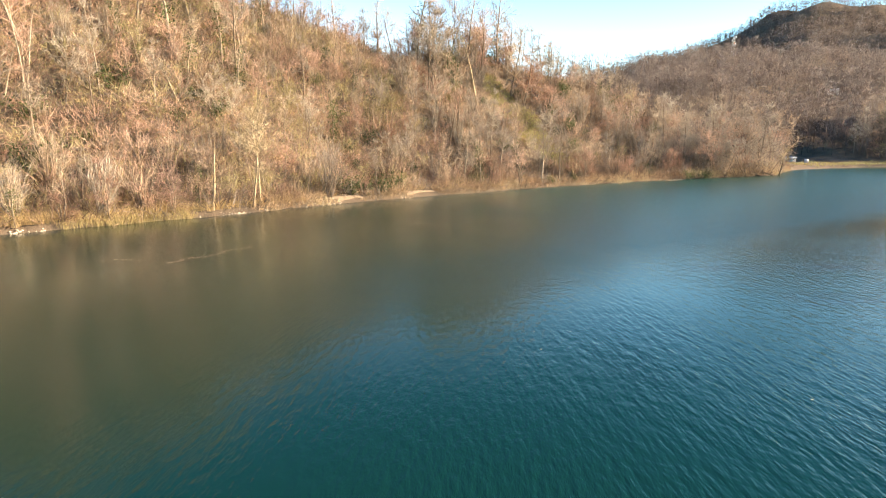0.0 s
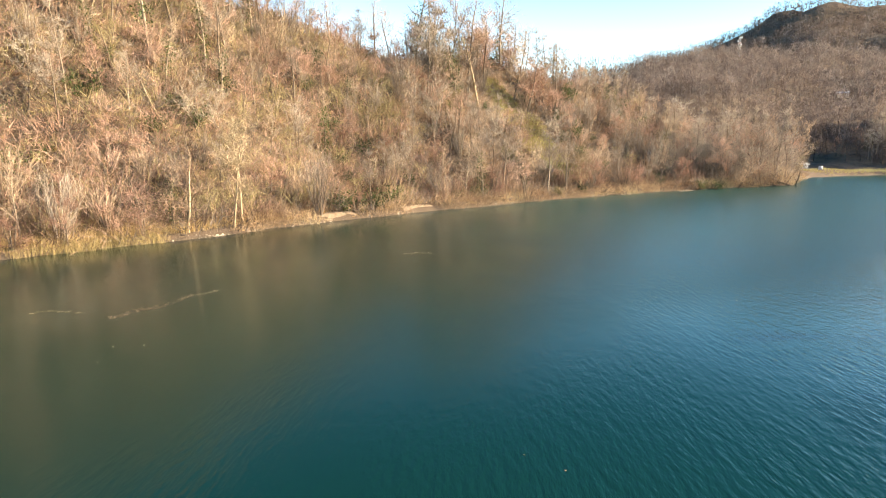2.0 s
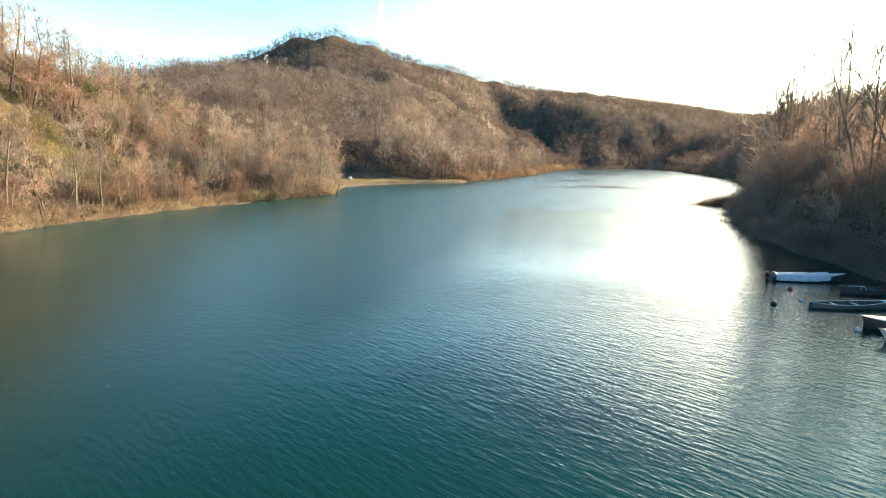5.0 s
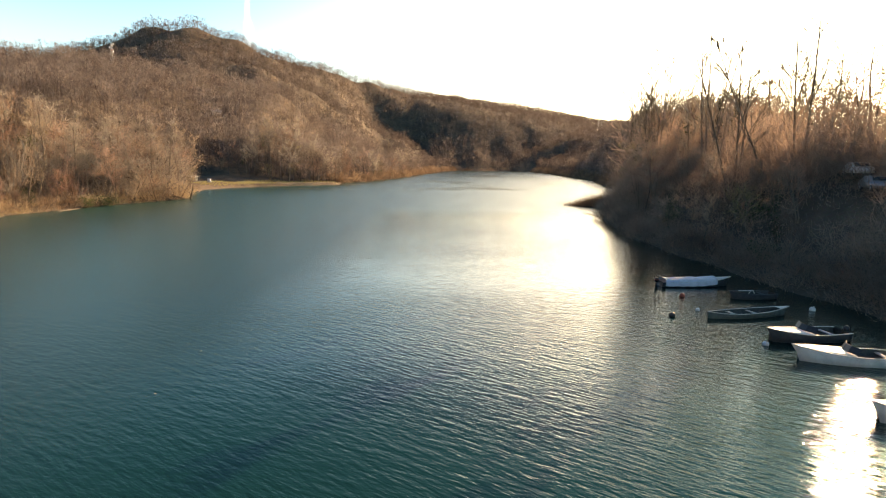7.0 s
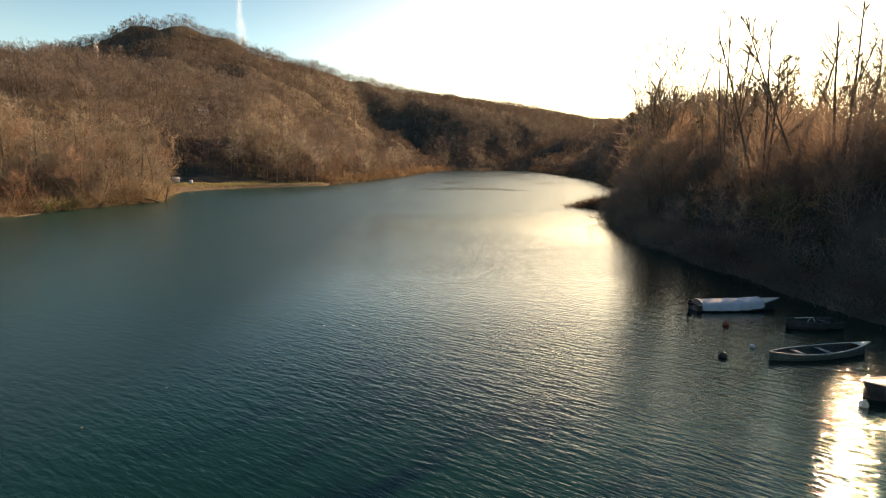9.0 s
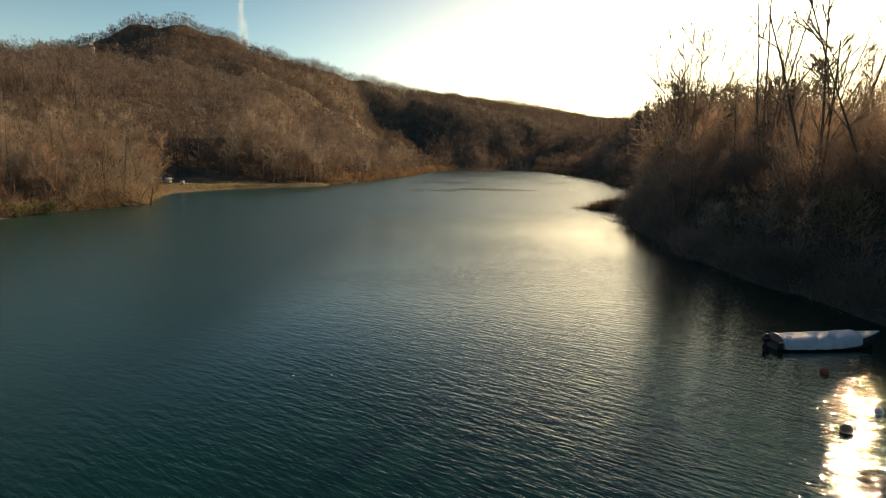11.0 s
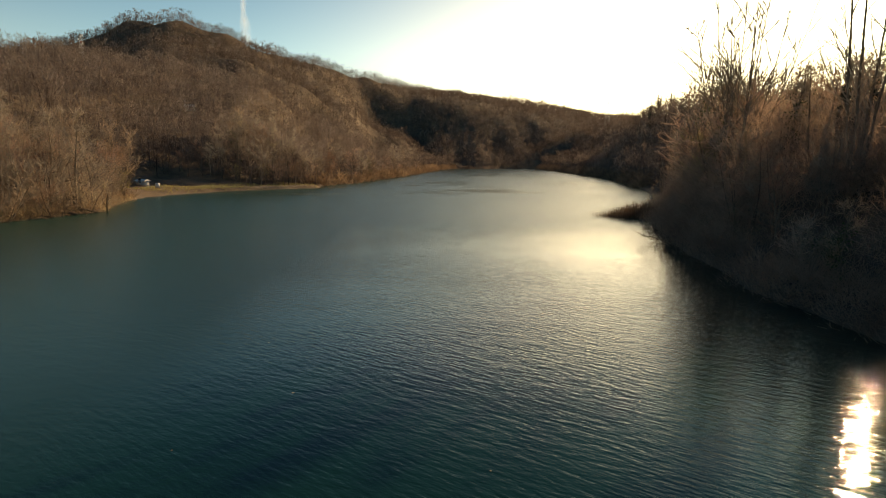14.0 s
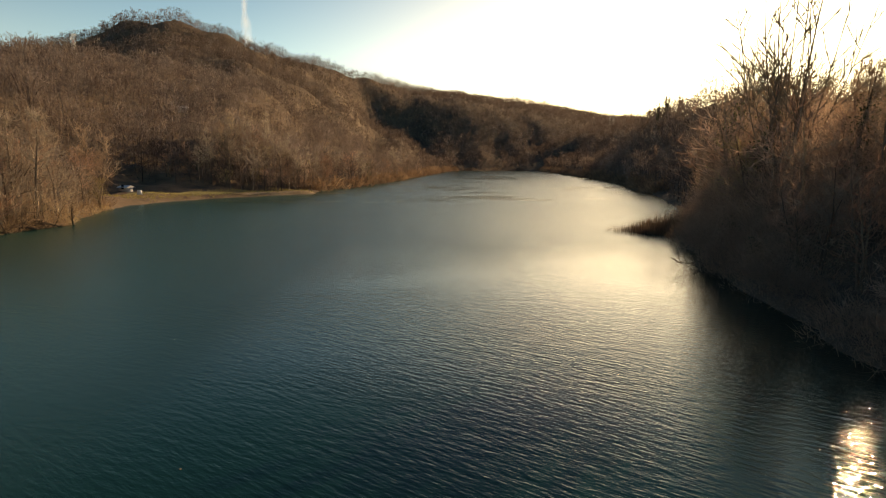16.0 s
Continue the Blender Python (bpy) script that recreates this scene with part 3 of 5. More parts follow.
def tree_meshes(seed, tall, spread, stems=1, low=0.3, limbs=16, twigs=900, lean=0.0, rise=0.5, girth=0.18, twig_w=0.05, twig_l=1.05,
                bark=None, twig=None, leaf=None, leaf_n=0, ivy=0, bough=1.0):
    """A bare tree: the mesh of its trunk or trunks and the mesh of its crown of limbs, branches and twigs."""
    rng = np.random.RandomState(seed)
    trunk, crown = Shape(), Shape()
    ends, ways = [], []
    ivy_at = []
    for st in range(stems):
        a = rng.uniform(0, 6.28)
        out = lean if stems == 1 else 0.16 + lean
        h = tall * (1 if st == 0 else rng.uniform(0.7, 0.97))
        start = np.array([np.cos(a), np.sin(a), 0]) * (0.0 if stems == 1 else 0.25) + (0, 0, -0.5)
        path = bend(rng, start, (np.cos(a) * out, np.sin(a) * out, 1), h + 0.5, 9, 0.07, 0.04)
        r = girth * (1 if stems == 1 else 0.72) * np.linspace(1, 0.12 * bough ** 0.7, 9) ** 0.85
        r[0] *= 1.5
        trunk.tube(path, r, 6)
        if ivy:
            s = rng.uniform(0.05, 0.75, ivy)
            at, _ = along(path, s)
            ivy_at.append(at + rng.normal(size=(ivy, 3)) * (0.55, 0.55, 0.35))
        n = max(3, int(limbs / stems))
        for s in np.sort(rng.uniform(low, 0.97, n)):
            p, d = along(path, np.array([s]))
            b = rng.uniform(0, 6.28)
            side = np.array([np.cos(b), np.sin(b), rng.uniform(0.1, 0.9) * rise * 2])
            ln = spread * (1.1 - 0.65 * (s - low) / (1 - low)) * rng.uniform(0.65, 1.15)
            lp = bend(rng, p[0], side, ln, 5, 0.16, 0.10 * rise)
            r0 = max(0.018, girth * 0.42 * (1.15 - s)) * min(bough, 1.5)
            crown.tube(lp, np.linspace(r0, 0.014 * bough, 5), 3)
            for q in rng.uniform(0.15, 1.0, 6):
                bp, bd = along(lp, np.array([q]))
                w = unit(bd[0] + rng.normal(size=3) * 0.65 + (0, 0, 0.25))
                sp = bend(rng, bp[0], w, ln * rng.uniform(0.3, 0.62), 3, 0.22, 0.08)
                crown.ribbon(sp, np.linspace(0.05, 0.022, 3) * bough, rng)
                ends.append(sp)
            ends.append(lp)
        ends.append(path[6:])
    per = max(2, int(0.66 * twigs / len(ends)))
    bases, dirs = [], []
    for e in ends:
        p, d = along(e, rng.uniform(0.15, 1.0, per))
        bases.append(p)
        dirs.append(unit(d + rng.normal(size=(per, 3)) * 0.75 + (0, 0, 0.15)))
    bases, dirs = np.concatenate(bases), np.concatenate(dirs)
    k = len(bases)
    crown.slivers(bases, dirs, twig_l * rng.uniform(0.5, 1.3, k), twig_w * rng.uniform(0.7, 1.3, k), rng)
    index = np.zeros(len(crown.f), int)
    mats = [twig or TWIG]
    if leaf_n:
        pick = rng.randint(0, k, leaf_n)
        crown.leaves(bases[pick] + dirs[pick] * rng.uniform(0.2, 1.0, (leaf_n, 1)), 0.08, rng)
        mats.append(leaf or RUST)
        index = np.r_[index, np.ones(len(crown.f) - len(index), int)]
    if ivy:
        crown.leaves(np.concatenate(ivy_at), 0.13, rng)
        mats.append(IVY)
        index = np.r_[index, np.full(len(crown.f) - len(index), len(mats) - 1)]
    return trunk.mesh("trunk", [bark or BARK]), crown.mesh("crown", mats, index)


def fan_tree_meshes(seed, tall, stems, fan, lean):
    """A bare tree whose stems and branches all strive upwards, drawn out into long thin shoots."""
    rng = np.random.RandomState(seed)
    trunk, crown = Shape(), Shape()

    def aside(d, much):
        return unit(d + unit(np.cross(d, rng.normal(size=3))) * much + (0, 0, 0.12))
    for st in range(stems):
        a = 6.28 * st / stems + rng.uniform(-0.4, 0.4)
        out = lean if stems == 1 else fan * (0.2 + 0.8 * (st % 3) / 2) * rng.uniform(0.8, 1.1)
        h = tall * (1 if st == 0 else rng.uniform(0.78, 0.98))
        path = bend(rng, np.array([np.cos(a), np.sin(a), 0]) * (0.3 if stems > 1 else 0) + (0, 0, -0.5), (np.cos(a) * out, np.sin(a) * out, 1), h, 10, 0.022, 0.01)
        r = (0.11 if stems == 1 else 0.15 if stems < 5 else 0.095) * np.linspace(1, 0.42, 10)
        r[0] *= 1.4
        trunk.tube(path, r, 6)
        for s in np.sort(rng.uniform(0.3, 0.95, 11 if stems < 4 else 8)):
            p, d = along(path, np.array([s]))
            ln = (0.34 * tall * (1.0 - s) + 1.6) * rng.uniform(0.75, 1.15)
            lp = bend(rng, p[0], aside(d[0], 0.85), ln, 5, 0.06, 0.02)
            crown.tube(lp, np.linspace(0.065, 0.045, 5), 3)
            for q in rng.uniform(0.2, 0.98, 8):
                bp, bd = along(lp, np.array([q]))
                sp = bend(rng, bp[0], aside(bd[0], 0.6), ln * rng.uniform(0.25, 0.5), 3, 0.06, 0.04)
                crown.tube(sp, np.linspace(0.034, 0.022, 3), 3)
                k3 = 3
                tp, td = along(sp, rng.uniform(0.1, 1.0, k3))
                crown.slivers(tp, np.array([aside(k, 0.7) for k in td]), ln * rng.uniform(0.14, 0.3, k3), np.full(k3, 0.026), rng)
    return trunk.mesh("trunk", [BARK]), crown.mesh("crown", [GREY_TWIG])


def coppice_meshes(seed, tall, stems, fan, twig):
    """A coppiced bush: many thin shoots that rise from one stool like a fan, with short upright twigs."""
    rng = np.random.RandomState(seed)
    trunk, crown = Shape(), Shape()
    for st in range(stems):
        a = rng.uniform(0, 6.28)
        out = fan * np.sqrt(rng.uniform(0.02, 1))
        h = tall * rng.uniform(0.6, 1.05) * (1 - 0.25 * out)
        path = bend(rng, (np.cos(a) * 0.25, np.sin(a) * 0.25, -0.3), (np.cos(a) * out, np.sin(a) * out, 1), h, 6, 0.07, 0.02)
        if st < 7:
            trunk.tube(path, np.linspace(0.07, 0.02, 6), 4)
        else:
            crown.ribbon(path, np.linspace(0.085, 0.03, 6), rng)
        s = rng.uniform(0.25, 1.0, 12)
        p, d = along(path, s)
        w = unit(d + rng.normal(size=(12, 3)) * 0.42 + (0, 0, 0.1))
        crown.slivers(p, w, tall * rng.uniform(0.12, 0.28, 12), rng.uniform(0.035, 0.065, 12), rng)
    return trunk.mesh("trunk", [BARK]), crown.mesh("crown", [twig])


def part(name, data, parent, label=""):
    ob = new(name, data)
    ob.parent = parent
    if label:
        tagged(ob, label)
    return ob


def plant(name, meshes, label, category, group):
    """The first of a kind: an empty at its foot with the trunk and the crown under it."""
    root = tagged(new(name), label, category, group)
    root.empty_display_size = 0.3
    part("trunk", meshes[0], root)
    part("crown", meshes[1], root)
    return root


KINDS = [
    plant("bare_tree", tree_meshes(11, 11, 3.2, limbs=20, twigs=820), "bare tan-twigged tree on a steep bank", "tree", "bare trees on the banks"),
    plant("thicket_tree", tree_meshes(12, 9, 3.6, stems=3, limbs=24, twigs=640, rise=0.7, twig=PINK_TWIG), "bare many-stemmed tree with fine reddish twigs", "tree", "thicket trees"),
    plant("slender_tree", tree_meshes(13, 13, 2.5, limbs=22, twigs=950, low=0.42, rise=0.8, twig=GREY_TWIG), "tall slender bare tree with a high grey crown", "tree", "slender trees"),
    plant("thicket_tree", tree_meshes(14, 7, 3.0, stems=4, limbs=24, twigs=640, rise=0.6, twig=OLIVE_TWIG), "low bushy bare tree of olive-brown twigs", "tree", "thicket trees"),
    plant("leaning_tree", tree_meshes(15, 10, 2.8, limbs=18, twigs=800, lean=0.35, bark=PALE, twig=GREY_TWIG), "leaning bare tree with a pale trunk", "tree", "leaning trees"),
    plant("bare_tree", tree_meshes(16, 8.5, 3.2, limbs=20, twigs=1000, leaf_n=260, twig=PINK_TWIG), "bare tree holding some withered russet leaves", "tree", "bare trees on the banks"),
    plant("ivy_tree", tree_meshes(17, 11, 2.6, limbs=16, twigs=700, ivy=420), "bare tree with an ivy-covered trunk", "tree", "ivy trees"),
    plant("spreading_tree", tree_meshes(18, 12, 4.2, stems=2, limbs=28, twigs=1150, rise=0.9, twig=GREY_TWIG), "wide bare tree with upswept grey limbs", "tree", "spreading trees"),
    plant("coppice_bush", coppice_meshes(41, 6.0, 34, 0.55, TWIG), "fan of thin ochre shoots rising from one stool", "bush", "coppice bushes"),
    plant("coppice_bush", coppice_meshes(42, 5.0, 30, 0.75, PINK_TWIG), "wide fan of thin reddish shoots", "bush", "coppice bushes"),
    plant("coppice_bush", coppice_meshes(43, 7.0, 36, 0.42, GREY_TWIG), "tall upright fan of thin grey shoots", "bush", "coppice bushes"),
    plant("thicket_tree", tree_meshes(19, 6.5, 3.2, stems=5, limbs=26, twigs=850, rise=0.45, twig=PINK_TWIG, low=0.15), "low round thicket of reddish bare stems", "tree", "thicket trees"),
]


def spaced(rng, count, x0, x1, y0, y1, test, gap, tries_each=30):
    """Random places in a strip that pass the test and keep a gap; the gap is kept by a coarse grid."""
    kept, cells = [], {}
    tries = rng.uniform((x0, y0), (x1, y1), (count * tries_each, 2))
    d, west = inland(tries[:, 0], tries[:, 1])
    ok = test(d, west, tries[:, 0], tries[:, 1])
    for (x, y), good in zip(tries, ok):
        if not good:
            continue
        c = (int(x // gap), int(y // gap))
        if any((c[0] + i, c[1] + j) in cells and math.hypot(cells[c[0] + i, c[1] + j][0] - x, cells[c[0] + i, c[1] + j][1] - y) < gap
               for i in (-1, 0, 1) for j in (-1, 0, 1)):
            continue
        cells[c] = (x, y)
        kept.append((x, y))
        if len(kept) == count:
            break
    return np.array(kept)


def scatter(places, weights, seed, sizes):
    """Trees of chance kinds at the places, sizes(x, y, metres inland) times as large as the first of their kind."""
    rng = np.random.RandomState(seed)
    z, d = height(places[:, 0], places[:, 1]), inland(places[:, 0], places[:, 1])[0]
    for (x, y), h, far in zip(places, z, d):
        k = KINDS[rng.choice(len(KINDS), p=np.array(weights) / sum(weights))]
        s = sizes(x, y, far) * rng.uniform(0.8, 1.2)
        m = Matrix.Translation((x, y, h)) @ pose(0, 0, 0, rng.uniform(-5, 5), rng.uniform(-5, 5), rng.uniform(0, 360))
        c = copy_thing(k, m)
        c.scale = (s, s, s * rng.uniform(0.9, 1.12))


def west_size(x, y, d):
    """Low growth on the steep face, tall trees on the crest and on the point."""
    crest_tall = float(np.interp(y, (-60, -20, -6, 4, 9, 20, 45, 60, 85, 135), (1.5, 1.2, 0.85, 0.8, 0.7, 1.7, 1.6, 1.0, 0.9, 0.95)))
    face = float(np.interp(y, (-60, 0, 15, 40, 55, 75, 90, 120), (0.62, 0.7, 1.0, 0.9, 0.65, 0.95, 1.25, 1.3)))
    k = float(smooth((d - 14) / 22))
    return face * (1 - k) + crest_tall * k


def on_spur(x, y, wide=1.0):
    return np.hypot((x + 98) / (14 * wide), (y - 41 - 0.1 * (x + 98)) / (4.6 * wide)) < 1


rng = np.random.RandomState(5)
west = spaced(rng, 470, -150, -60, -105, 135, lambda d, w, x, y: w & (d > 0.8) & (d < 55) & ~on_spur(x, y), 2.75)
scatter(west, (5, 4, 3.5, 3, 1.4, 3, 2.6, 2.5, 0, 0, 0, 3), 6, west_size)
bushes = spaced(rng, 290, -132, -60, -85, 118, lambda d, w, x, y: w & (d > 1.2) & (d < 56) & ((d < 42) | (y < -10)) & ~on_spur(x, y), 3.0)
scatter(bushes, (0, 0, 0, 0, 0, 0, 0, 0, 5, 4, 4, 0), 8, lambda x, y, d: 0.85 + 0.35 * float(np.sin(x * 1.7 + y * 0.9)))
east = spaced(rng, 190, 24, 85, -45, 135, lambda d, w, x, y: ~w & (d > 0.5) & (d < 36), 2.9)
def east_size(x, y, d):
    """The crowns on the eastern bank reach about one level, and stand lower by the water and over the boats."""
    front = float(np.interp(y, (-45, 0, 40, 55, 75, 120), (8, 9, 12, 19, 23, 24)))
    rear = float(np.interp(y, (-45, 0, 20, 45, 120), (17, 21, 24, 26, 26)))
    q = float(smooth((d - 18) / 6))
    full = (front * (1 - q) + rear * q - float(height(x, y))) / 11.0
    k = float(smooth((d - 0.5) / 7))
    return max(0.4, 0.42 * (1 - k) + full * k)


scatter(east, (4, 6, 2, 3, 1, 1, 3, 4, 0, 0, 0, 3), 7, east_size)
# upright trees that can be told apart along the far western shore
far_shore = np.concatenate([spaced(rng, 75, -112, -44, 186, 226, lambda d, w, x, y: w & (d > 2.5) & (d < 42) & (y > 190 + 0.12 * (x + 100)), 3.6),
                            spaced(rng, 60, -75, 0, 226, 430, lambda d, w, x, y: w & (d > 1) & (d < 14), 6.5)])
scatter(far_shore, (4, 2, 5, 1, 0, 1, 1, 4, 0, 0, 1, 2), 9, lambda x, y, d: 1.05 + 0.3 * float(np.sin(x * 0.9 + y * 0.37)))
for n, k in enumerate(KINDS):      # the first of each kind stands on the bank behind
    k.matrix_world = Matrix.Translation((-100 - 3 * n, -112 - 2 * n, float(height(-100 - 3 * n, -112 - 2 * n))))


def joined(name, protos, places, seed, low, high, mats, label, category):
    """Many small growths that nobody could count, as one mesh. protos: points, triangles and material numbers."""
    rng = np.random.RandomState(seed)
    vs, fs, ix, n = [], [], [], 0
    z = height(places[:, 0], places[:, 1])
    for (x, y), h in zip(places, z):
        v, f, i = protos[rng.randint(len(protos))]
        t, s = rng.uniform(0, 6.28), rng.uniform(low, high)
        m = np.array([[np.cos(t), -np.sin(t), 0], [np.sin(t), np.cos(t), 0], [0, 0, rng.uniform(0.8, 1.25)]]) * s
        vs.append(v @ m.T + (x, y, h))
        fs.append(f + n)
        ix.append(i)
        n += len(v)
    me = mesh_from(name, np.concatenate(vs).tolist(), np.concatenate(fs).tolist(), mats, np.concatenate(ix), shade=False)
    return tagged(new(name, me), label, category, kind="stuff")


def triangles(shape, index=0):
    v = np.concatenate(shape.v)
    tri = [f for q in shape.f for f in ([q] if len(q) == 3 else [(q[0], q[1], q[2]), (q[0], q[2], q[3])])]
    return v, np.array(tri), np.full(len(tri), index)


def brush_protos(count, k, w, h, width, seed, droop=0.0, reach=0.6):
    out = []
    for p in range(count):
        r = np.random.RandomState(seed + p)
        s = Shape()
        a, q = r.uniform(0, 6.28, k), np.sqrt(r.uniform(0, 1, k))
        base = np.stack([np.cos(a) * q * w, np.sin(a) * q * w, r.uniform(-0.1, 0.75, k) * h * (1.05 - 0.6 * q)], 1)
        way = unit(np.stack([np.cos(a) * 0.6, np.sin(a) * 0.6, r.uniform(0.1, 1.3, k) - droop], 1) + r.normal(size=(k, 3)) * 0.5)
        s.slivers(base, way, r.uniform(0.5, 1.3, k) * h * reach, width * r.uniform(0.6, 1.5, k), r)
        out.append(triangles(s))
    return out


def two_hues(protos):
    return [(v, f, i + k % 2) for k, (v, f, i) in enumerate(protos)]


def undergrowth():
    r = np.random.RandomState(31)
    b = brush_protos(6, 62, 1.5, 1.9, 0.055, 60)
    west_at = spaced(r, 3200, -150, -58, -105, 135, lambda d, w, x, y: w & (d > 0.2) & (d < 62) & ~((abs(y + 22) < 4) & (d < 2.5)) & ~((abs(y + 6) < 4.5) & (d < 2)), 1.3)
    steep_at = spaced(r, 1100, -128, -66, -80, 8, lambda d, w, x, y: w & (d > 4) & (d < 58), 1.5)
    joined("slope_brush", two_hues(brush_protos(6, 74, 1.7, 2.6, 0.05, 61, reach=0.5)), steep_at, 30, 0.9, 1.7, [OLIVE_TWIG, PINK_TWIG], "tangled brushwood on the steepest slope", "brushwood")
    east_at = spaced(r, 800, 22, 85, -45, 135, lambda d, w, x, y: ~w & (d > -0.4) & (d < 34), 1.5)
    low = spaced(r, 380, 22, 60, -45, 115, lambda d, w, x, y: ~w & (d > 0.1) & (d < 3.5), 0.9)
    joined("shore_scrub", brush_protos(5, 200, 1.5, 1.9, 0.026, 62, reach=0.4), low, 34, 0.9, 1.6, [SHADE_BRUSH], "dense brown scrub overhanging the eastern shore", "brushwood")
    low = spaced(r, 480, -80, -58, -36, 130, lambda d, w, x, y: w & (d > -0.4) & (d < 3) & ~((abs(y + 22) < 4) & (d < 2.5)) & ~((abs(y + 6) < 4.5) & (d < 2)), 0.9)
    joined("bank_scrub", b, low, 35, 0.6, 1.2, [BRUSH], "low brown scrub along the waterline", "brushwood")
    low = spaced(r, 800, -75, 120, 196, 640, lambda d, w, x, y: (d > -0.8) & (d < 5) & ~((y < 205) & w), 2.0)
    joined("far_scrub", brush_protos(4, 60, 1.5, 1.9, 0.12, 66), low, 36, 1.5, 3.0, [BRUSH], "brown scrub along the far shores", "brushwood")
    joined("bank_brush", brush_protos(5, 100, 1.5, 1.9, 0.03, 64, reach=0.25), east_at, 37, 0.9, 1.6, [SHADE_BRUSH], "dense dry brush on the shaded eastern bank", "brushwood")
    tall_at = spaced(r, 520, 26, 75, -30, 120, lambda d, w, x, y: ~w & (d > 2.5) & (d < 22) & ~((d < 14) & (y > 4) & (y < 50)), 1.7)
    joined("bank_thicket", brush_protos(5, 260, 2.3, 5.0, 0.036, 68, reach=0.2), tall_at, 38, 0.8, 1.5, [SHADE_BRUSH], "tall dense thicket on the shaded eastern bank", "brushwood")
    deep_at = spaced(r, 340, 30, 80, -6, 118, lambda d, w, x, y: ~w & (d > np.where(y < 52, 15, 5)) & (d < 26), 2.2)
    joined("bank_woods", brush_protos(5, 400, 2.3, 5.0, 0.02, 69, reach=0.15), deep_at, 39, 1.7, 2.6, [SHADE_BRUSH], "dense bare growth on the shaded eastern bank", "brushwood")
    joined("brushwood", two_hues(b), west_at, 32, 0.9, 1.8, [BRUSH, GREY_TWIG],
           "tangled dry brushwood and bramble on the banks", "brushwood")
    g = brush_protos(4, 60, 0.7, 0.7, 0.06, 80)
    spur = spaced(r, 520, -114, -82, 33, 50, lambda d, w, x, y: w & on_spur(x, y, 1.08), 0.6)
    joined("slope_grass", g, spur, 41, 1.1, 2.0, [LAWN], "olive tussock grass on a steep spur", "grass")
    at = spaced(r, 1100, -150, -58, -105, 135, lambda d, w, x, y: w & (d > 0.2) & (d < 50), 1.0)
    joined("dry_grass", g, at, 33, 0.6, 1.3, [STRAW], "straw-coloured tufts of dry grass on the bank", "grass")


undergrowth()


def open_to_lake(x, y):
    """Which places can be seen from the middle of the lake; the far sides of the hills are left bare."""
    ex, ey, ez = 0.0, -20.0, 10.0
    own = (height(x, y) + 12 - ez) / np.hypot(x - ex, y - ey)
    top = np.full(np.shape(x), -1.0)
    for s in np.linspace(0.15, 0.97, 40):
        px, py = ex + (x - ex) * s, ey + (y - ey) * s
        top = np.maximum(top, (height(px, py) - ez) / np.hypot(px - ex, py - ey))
    return own > top


